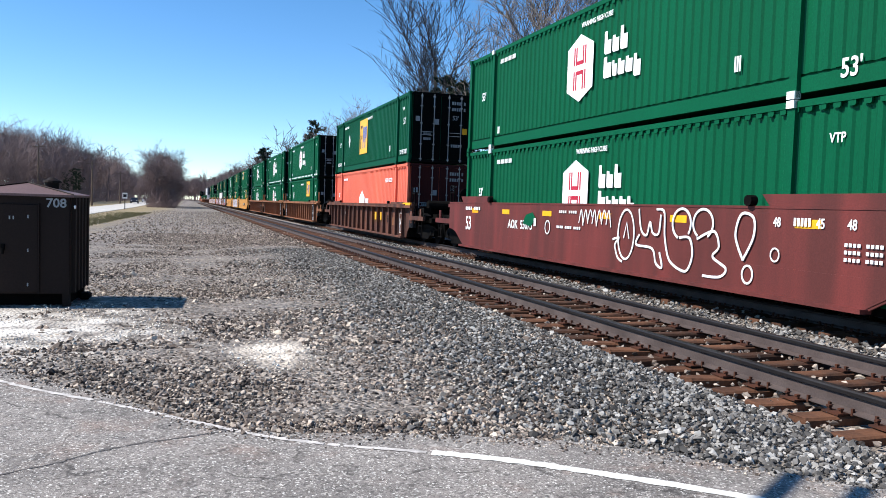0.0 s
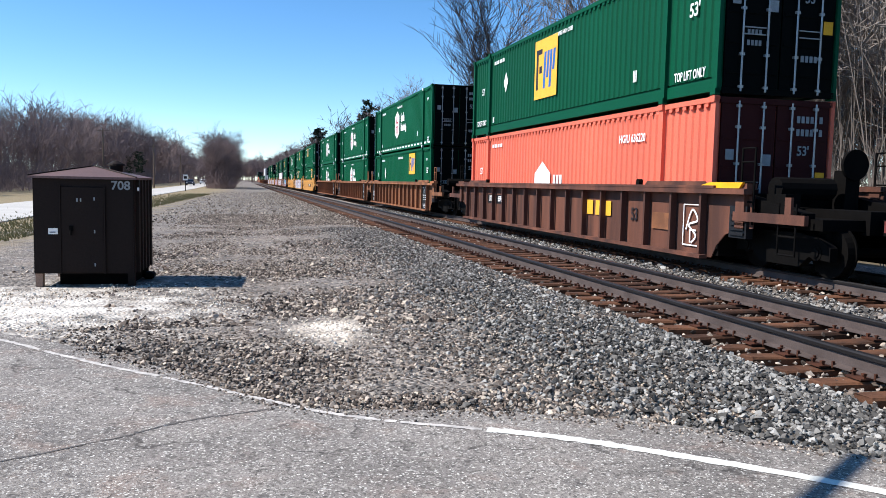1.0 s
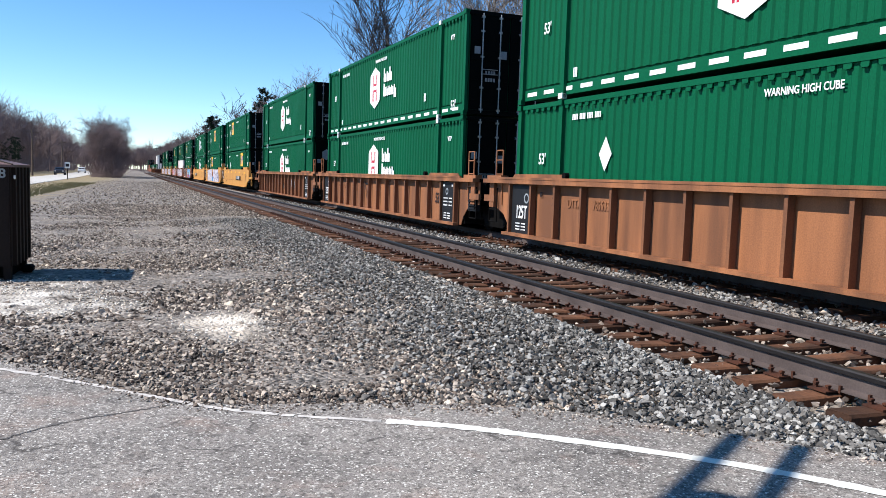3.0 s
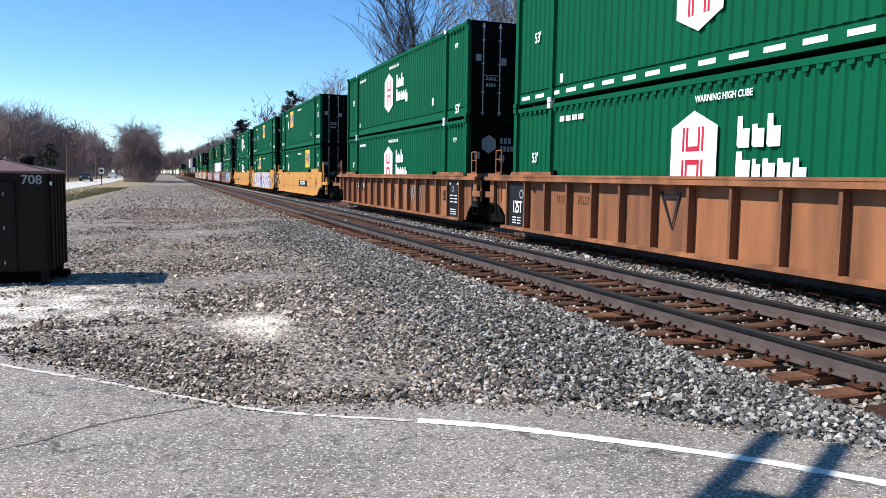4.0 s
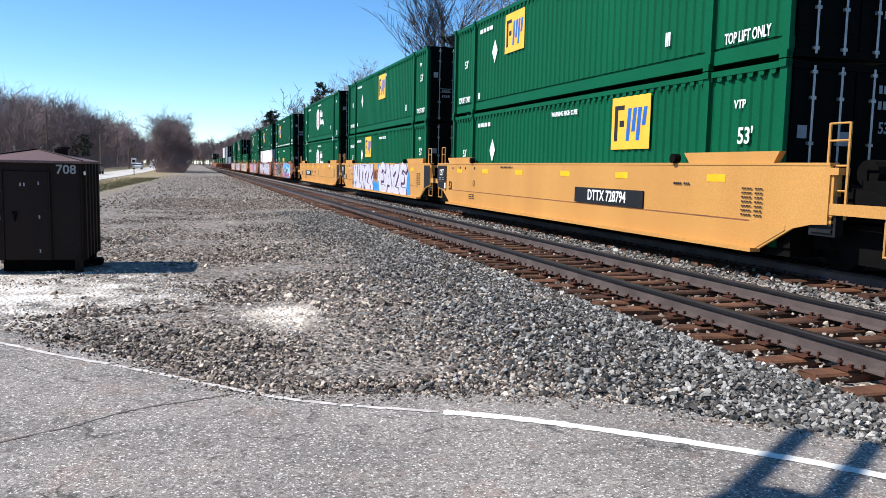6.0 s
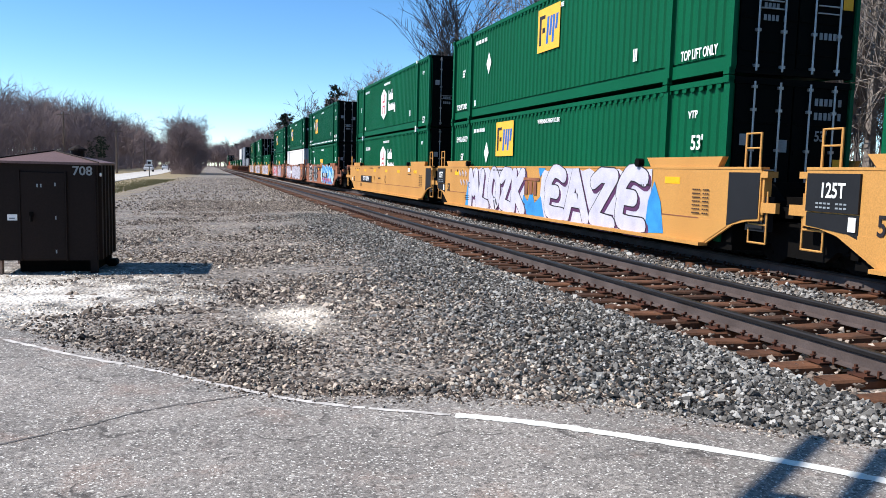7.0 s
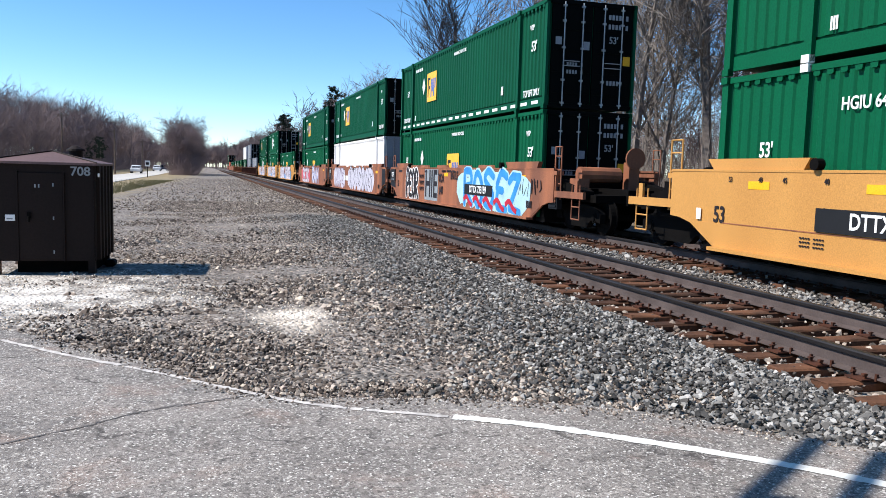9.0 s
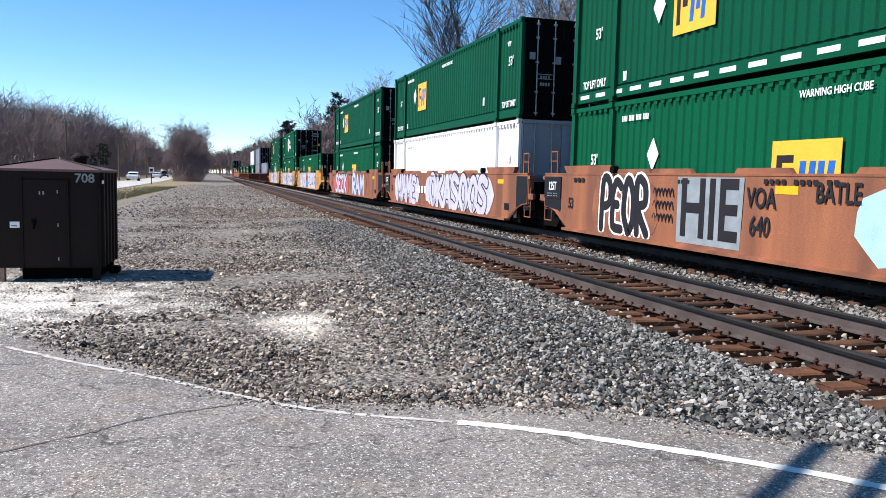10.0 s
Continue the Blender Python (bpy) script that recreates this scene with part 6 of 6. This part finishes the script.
def dress_yellow(car, i):
    word_on(car, "53", 0.4, "letter_dark", 0.35, 0.8, 0.8)
    for wd, u in (("53", 0.6), ("48", 1.35), ("45", 1.9), ("40", 2.75)):
        word_on(car, wd, 0.12, "letter_dark", u, 1.42, 0.8)
    on_car(car, "small_print", lambda bm: [bars_in(bm, 15.5, 0.75 + k * 0.07, 0.5, 0.025, 8) for k in range(7)] + [bars_in(bm, 2.3, 0.45 + k * 0.06, 0.5, 0.025, 9) for k in range(3)] + [bars_in(bm, 5.0, 1.45, 0.9, 0.04, 16), bars_in(bm, 13.6, 1.2, 0.5, 0.04, 8)], "letter_dark", "small dark stencilled marks")
    on_car(car, "placard", lambda bm: plate_in(bm, [(-0.28, 0.7), (-0.15, 0.7), (-0.15, 0.9), (-0.28, 0.9)], 0.012), "letter_white", "white placard")
    on_car(car, "round_stencil", lambda bm: stroke_in(bm, [(2.75 + 0.08 * math.cos(a), 0.95 + 0.09 * math.sin(a)) for a in np.linspace(0, math.tau, 18)], 0.014), "letter_dark", "thin round stencil")
    on_car(car, "dirt_band", lambda bm: plate_in(bm, [(0.4, 0.668), (15.7, 0.668), (15.7, 0.685), (0.4, 0.685)], 0.003), "rust", "thin brown line along the break in the side", x=-1.531)
    if i == 7:
        on_car(car, "round_stencil", lambda bm: stroke_in(bm, [(9.0 + 0.14 * math.cos(a), 0.92 + 0.17 * math.sin(a)) for a in np.linspace(0, math.tau, 22)], 0.02), "letter_dark", "thin round stencil")
        on_car(car, "placard", lambda bm: plate_in(bm, [(13.6, 1.34), (14.0, 1.34), (14.0, 1.48), (13.6, 1.48)]), "letter_white", "white placard")
        on_car(car, "small_print", lambda bm: (bars_in(bm, 7.3, 0.92, 0.5, 0.07, 9), bars_in(bm, 7.2, 1.46, 0.6, 0.05, 10), bars_in(bm, 6.2, 0.86, 0.1, 0.2, 1)), "letter_dark", "small dark stencilled marks")
    if i in (5, 7):
        number_board(car, "DTTX 726794" if i == 7 else "DTTX 728794", 9.7 if i == 5 else 2.6, 2.9)
    else:
        rnd = random.Random(9)
        for a0, a1 in ((2.75, 7.55), (8.75, 14.1)):
            top = [(a0 + (a1 - a0) * k / 16, 1.545 - (0.16 * rnd.random() if k % 2 else 0)) for k in range(17)]
            on_car(car, "spray_surround", lambda bm: plate_in(bm, [(a0 + 0.1, 0.25), (a1 - 0.25, 0.25), (a1, 0.6)] + top[::-1] + [(a0 - 0.12, 0.7)], 0.0022), "spray_white", "white sprayed ground", x=-1.532)
        for q, shape in enumerate(([(2.35, 0.26), (3.05, 0.26), (3.0, 0.6), (2.85, 0.98), (2.6, 1.05), (2.45, 0.7)], [(7.3, 0.26), (8.95, 0.26), (8.7, 0.8), (8.3, 0.6), (8.05, 0.95), (7.8, 0.62), (7.5, 0.8)], [(7.35, 1.25), (7.6, 1.54), (7.2, 1.54)], [(8.6, 1.3), (8.95, 1.54), (8.5, 1.54)], [(13.9, 0.26), (14.6, 0.3), (14.45, 0.9), (14.2, 1.3), (14.0, 0.9)])):
            on_car(car, "spray_flare", lambda bm: plate_in(bm, shape, 0.003 + 0.0002 * q), "spray_blue", "blue sprayed flare", x=-1.532)
        paint_wild(car, "MLOZK", 2.75, 7.5, 31, "spray_white", "letter_dark", "", 0.36, 0.055, "spray_purple")
        paint_wild(car, "EAZE", 8.9, 13.9, 33, "spray_white", "letter_dark", "", 0.34, 0.055, "spray_purple")
        on_car(car, "overspray", lambda bm: [stroke_in(bm, spline([(1.6 + 0.16 * q, 1.3 - 0.3 * (q % 2)), (1.66 + 0.16 * q, 1.42 - 0.3 * (q % 2)), (1.72 + 0.16 * q, 1.24 - 0.3 * (q % 2)), (1.78 + 0.16 * q, 1.38 - 0.3 * (q % 2))]), 0.03, 0.004 + 0.0002 * q) for q in range(6)], "spray_white", "thin white scrawled tag")
        on_car(car, "company_mark", lambda bm: (bars_in(bm, 7.6, 0.82, 0.9, 0.36, 3), plate_in(bm, [(7.5, 1.2), (8.6, 1.2), (8.6, 1.28), (7.5, 1.28)], 0.006)), "rust", "faded red bars")


GLYPHS = {
    "M": [[(0, 0), (0.12, 1), (0.5, 0.42), (0.85, 1), (1, 0)]], "L": [[(0.25, 1), (0.05, 0.12), (0.95, 0.02)]],
    "O": [[(0.5, 0), (0.05, 0.35), (0.2, 0.85), (0.55, 1), (0.95, 0.7), (0.9, 0.2), (0.5, 0)]], "Z": [[(0, 0.85), (0.3, 1), (0.9, 0.98), (0.1, 0.1), (1, 0)]],
    "K": [[(0.15, 1), (0.1, 0)], [(0.95, 1), (0.2, 0.5), (1.05, 0)]], "E": [[(0.95, 0.9), (0.4, 1), (0.05, 0.6), (0.6, 0.52)], [(0.1, 0.45), (0.15, 0.08), (1, 0.02)]],
    "A": [[(0, 0), (0.45, 1), (1.02, 0)], [(0.2, 0.38), (0.8, 0.36)]], "P": [[(0.12, 0), (0.1, 1), (0.8, 0.95), (0.85, 0.55), (0.15, 0.45)]],
    "R": [[(0.12, 0), (0.1, 1), (0.8, 0.95), (0.85, 0.6), (0.2, 0.48), (1, 0)]], "S": [[(0.95, 0.85), (0.4, 1), (0.08, 0.75), (0.9, 0.35), (0.6, 0.0), (0.02, 0.1)]]}


def paint_wild(car, word, u0, u1, seed, fill, edge, ground, fat=0.26, rim=0.11, drop=""):
    """Spray-painted fat letters: coloured surround, drop shade, rims, filled strokes."""
    rnd = random.Random(seed)
    st = (u1 - u0) / len(word)
    if ground:
        for k in range(len(word) + 1):
            shape = blob(rnd, u0 + k * st, 0.9, st * 0.66, 0.58, 13, 0.2)
            on_car(car, "spray_surround", lambda bm: plate_in(bm, [(x, min(1.545, max(0.255, y))) for x, y in shape], 0.002 + 0.0006 * k), ground, "bright sprayed surround", x=-1.532)
    for k, ch in enumerate(word):
        lean, low = rnd.uniform(-0.08, 0.16), rnd.uniform(0.3, 0.4)
        high = rnd.uniform(1.0, 1.12)
        lines = [[(u0 + (k + 0.1 + 0.82 * x + lean * y) * st, low + high * y) for x, y in line] for line in GLYPHS[ch]]
        curved = [spline(line, 5) if ch in "OSEPR" else [tuple(Vector(a).lerp(Vector(b), t / 3)) for a, b in zip(line, line[1:]) for t in range(4)] for line in lines]
        coats = [("spray_rim", edge, fat + rim, 0.0066, 0.0, "dark sprayed rim"), ("spray_shape", fill, fat, 0.011, 0.0, "sprayed fat letter shape")]
        if drop:
            coats.insert(0, ("spray_shade", drop, fat + rim, 0.0045, 0.075, "purple sprayed drop shade"))
        for name, mat, width, z, slip, label in coats:
            def draw(bm):
                for q, line in enumerate(curved):
                    stroke_in(bm, [(x + slip, min(1.535 - width / 5, max(0.262 + width / 5, y - slip))) for x, y in line], width, z + 0.0004 * (k % 4) + 0.0002 * q)
                    for j, (x, y) in enumerate(lines[q]):
                        plate_in(bm, [(x + slip + width * 0.5 * math.cos(a), min(1.54, max(0.258, y - slip + width * 0.5 * math.sin(a)))) for a in np.linspace(0, math.tau, 11)[:-1]], z + 0.0008 + 0.0004 * (k % 4) + 0.0001 * (j + 8 * q))
            on_car(car, name, draw, mat, label, x=-1.532)


def dress_rust(car, i):
    word_on(car, "53", 0.36, "letter_dark", 0.45, 0.85, 0.8)
    on_car(car, "small_print", lambda bm: (bars_in(bm, 0.6, 1.38, 0.6, 0.1, 3), bars_in(bm, 5.0, 1.4, 0.4, 0.07, 4), bars_in(bm, 7.4, 1.42, 1.6, 0.08, 12), bars_in(bm, 15.6, 0.5, 0.4, 0.2, 5)), "letter_dark", "small dark marks")
    on_car(car, "capping", lambda bm: [plate_in(bm, [(u, 1.575), (u + 1.4, 1.575), (u + 1.3, 1.68), (u + 0.08, 1.68)], 0.09) for u in (2.6, 4.0, 6.6, 9.2, 11.4)], "rust", "raised capping plates", x=-1.42)
    if i == 8:
        rnd = random.Random(2)
        paint_wild(car, "PEOR", 1.95, 4.0, 2, "letter_dark", "letter_white", "rust", 0.2)
        on_car(car, "spray_surround", lambda bm: plate_in(bm, [(5.02, 0.3), (6.88, 0.3), (6.92, 1.52), (5.0, 1.52)], 0.003), "letter_grey", "grey sprayed block", x=-1.532)
        word_on(car, "HIE", 1.5, "letter_dark", 5.95, 0.9, 0.78, -1.54, "black block letters")
        word_on(car, "VOA", 0.46, "letter_dark", 7.35, 1.18, 0.72, -1.54)
        word_on(car, "640", 0.46, "letter_dark", 7.35, 0.72, 0.72, -1.54)
        word_on(car, "BATLE", 0.42, "letter_dark", 8.95, 1.3, 0.72, -1.54)
        on_car(car, "scrawl", lambda bm: [stroke_in(bm, spline([(4.15 + 0.12 * k, 1.2 - 0.25 * r), (4.22 + 0.12 * k, 1.3 - 0.25 * r), (4.28 + 0.12 * k, 1.14 - 0.25 * r)]), 0.025) for k in range(6) for r in range(3)] + [stroke_in(bm, spline([(15.1 + 0.2 * k + rnd.uniform(-0.1, 0.1), rnd.uniform(0.8, 1.3)) for q in range(4)]), 0.028, 0.006 + 0.0003 * k) for k in range(8)], "letter_dark", "thin dark tags", x=-1.532)
        M.setdefault("spray_pale", material("spray_pale_blue", lin(176, 206, 212), lin(150, 186, 200), 0.55, 0, 3, 60, 0))
        paint_wild(car, "ROSEZ", 10.0, 15.2, 22, "spray_blue", "spray_pale", "spray_pale", 0.24)
        for k in range(5):
            pts = spline([(10.1 + k * 0.98, 0.5), (10.4 + k * 0.98, 0.62), (10.75 + k * 0.98, 0.42), (11.0 + k * 0.98, 0.34)])
            on_car(car, "spray_shape", lambda bm: stroke_in(bm, pts, 0.15, 0.016 + 0.0004 * k), "letter_red", "red sprayed swirl", x=-1.533)
        number_board(car, "DTTX 733159", 10.2, 2.7)
    elif i == 9:
        paint_wild(car, "MAME", 1.6, 5.0, 41, "spray_white", "spray_purple", "spray_white", 0.24)
        paint_wild(car, "OKASOOS", 7.2, 14.0, 43, "spray_white", "letter_dark", "spray_white", 0.3)
        on_car(car, "company_mark", lambda bm: bars_in(bm, 5.4, 0.75, 1.5, 0.3, 3), "letter_white", "white bars")
    else:
        paint_wild(car, "SEZK", 2.0, 6.5, 51 + i, "spray_white", "letter_dark", "spray_pink")
        paint_wild(car, "RAM", 8.5, 12.5, 53 + i, "spray_white", "spray_blue", "rust")


def dress_train():
    for i, car in enumerate(TRAIN[:14]):
        paint = UNITS[i][2]
        if UNITS[i][1] == "smooth" and UNITS[i][4] == "joined":
            on_car(car, "load_board", lambda bm: plate_in(bm, [(-1.1, 0.95), (-0.12, 0.95), (-0.12, 1.5), (-1.1, 1.5)], 0.03), "black", "black load limit board", x=-1.524)
            word_on(car, "125T", 0.3, "letter_white", -0.6, 1.25, 0.75, -1.558)
            on_car(car, "small_print", lambda bm: [bars_in(bm, -0.9, 1.0 + k * 0.06, 0.6, 0.025, 8) for k in range(2)], "letter_grey", "small pale marks", x=-1.555)
            on_car(car, "end_panel", lambda bm: plate_in(bm, [(-1.1, 0.74), (-0.3, 0.66), (-0.12, 0.6), (-0.12, 0.93), (-1.1, 0.93)], 0.008), "black", "black lower end panel", x=-1.522)
        if UNITS[i][1] == "smooth" and UNITS[i][3] == "joined":
            on_car(car, "end_panel", lambda bm: plate_in(bm, [(16.5, 0.6), (16.9, 0.72), (17.28, 0.76), (17.28, 1.5), (16.5, 1.5)], 0.008), "black", "black end panel behind the ladder", x=-1.522)
        if i == 0:
            dress_maroon(car)
        elif UNITS[i][1] == "ribbed":
            dress_ribbed(car, i)
        elif paint == "yellow":
            dress_yellow(car, i)
        else:
            dress_rust(car, i)


dress_train()
motions()
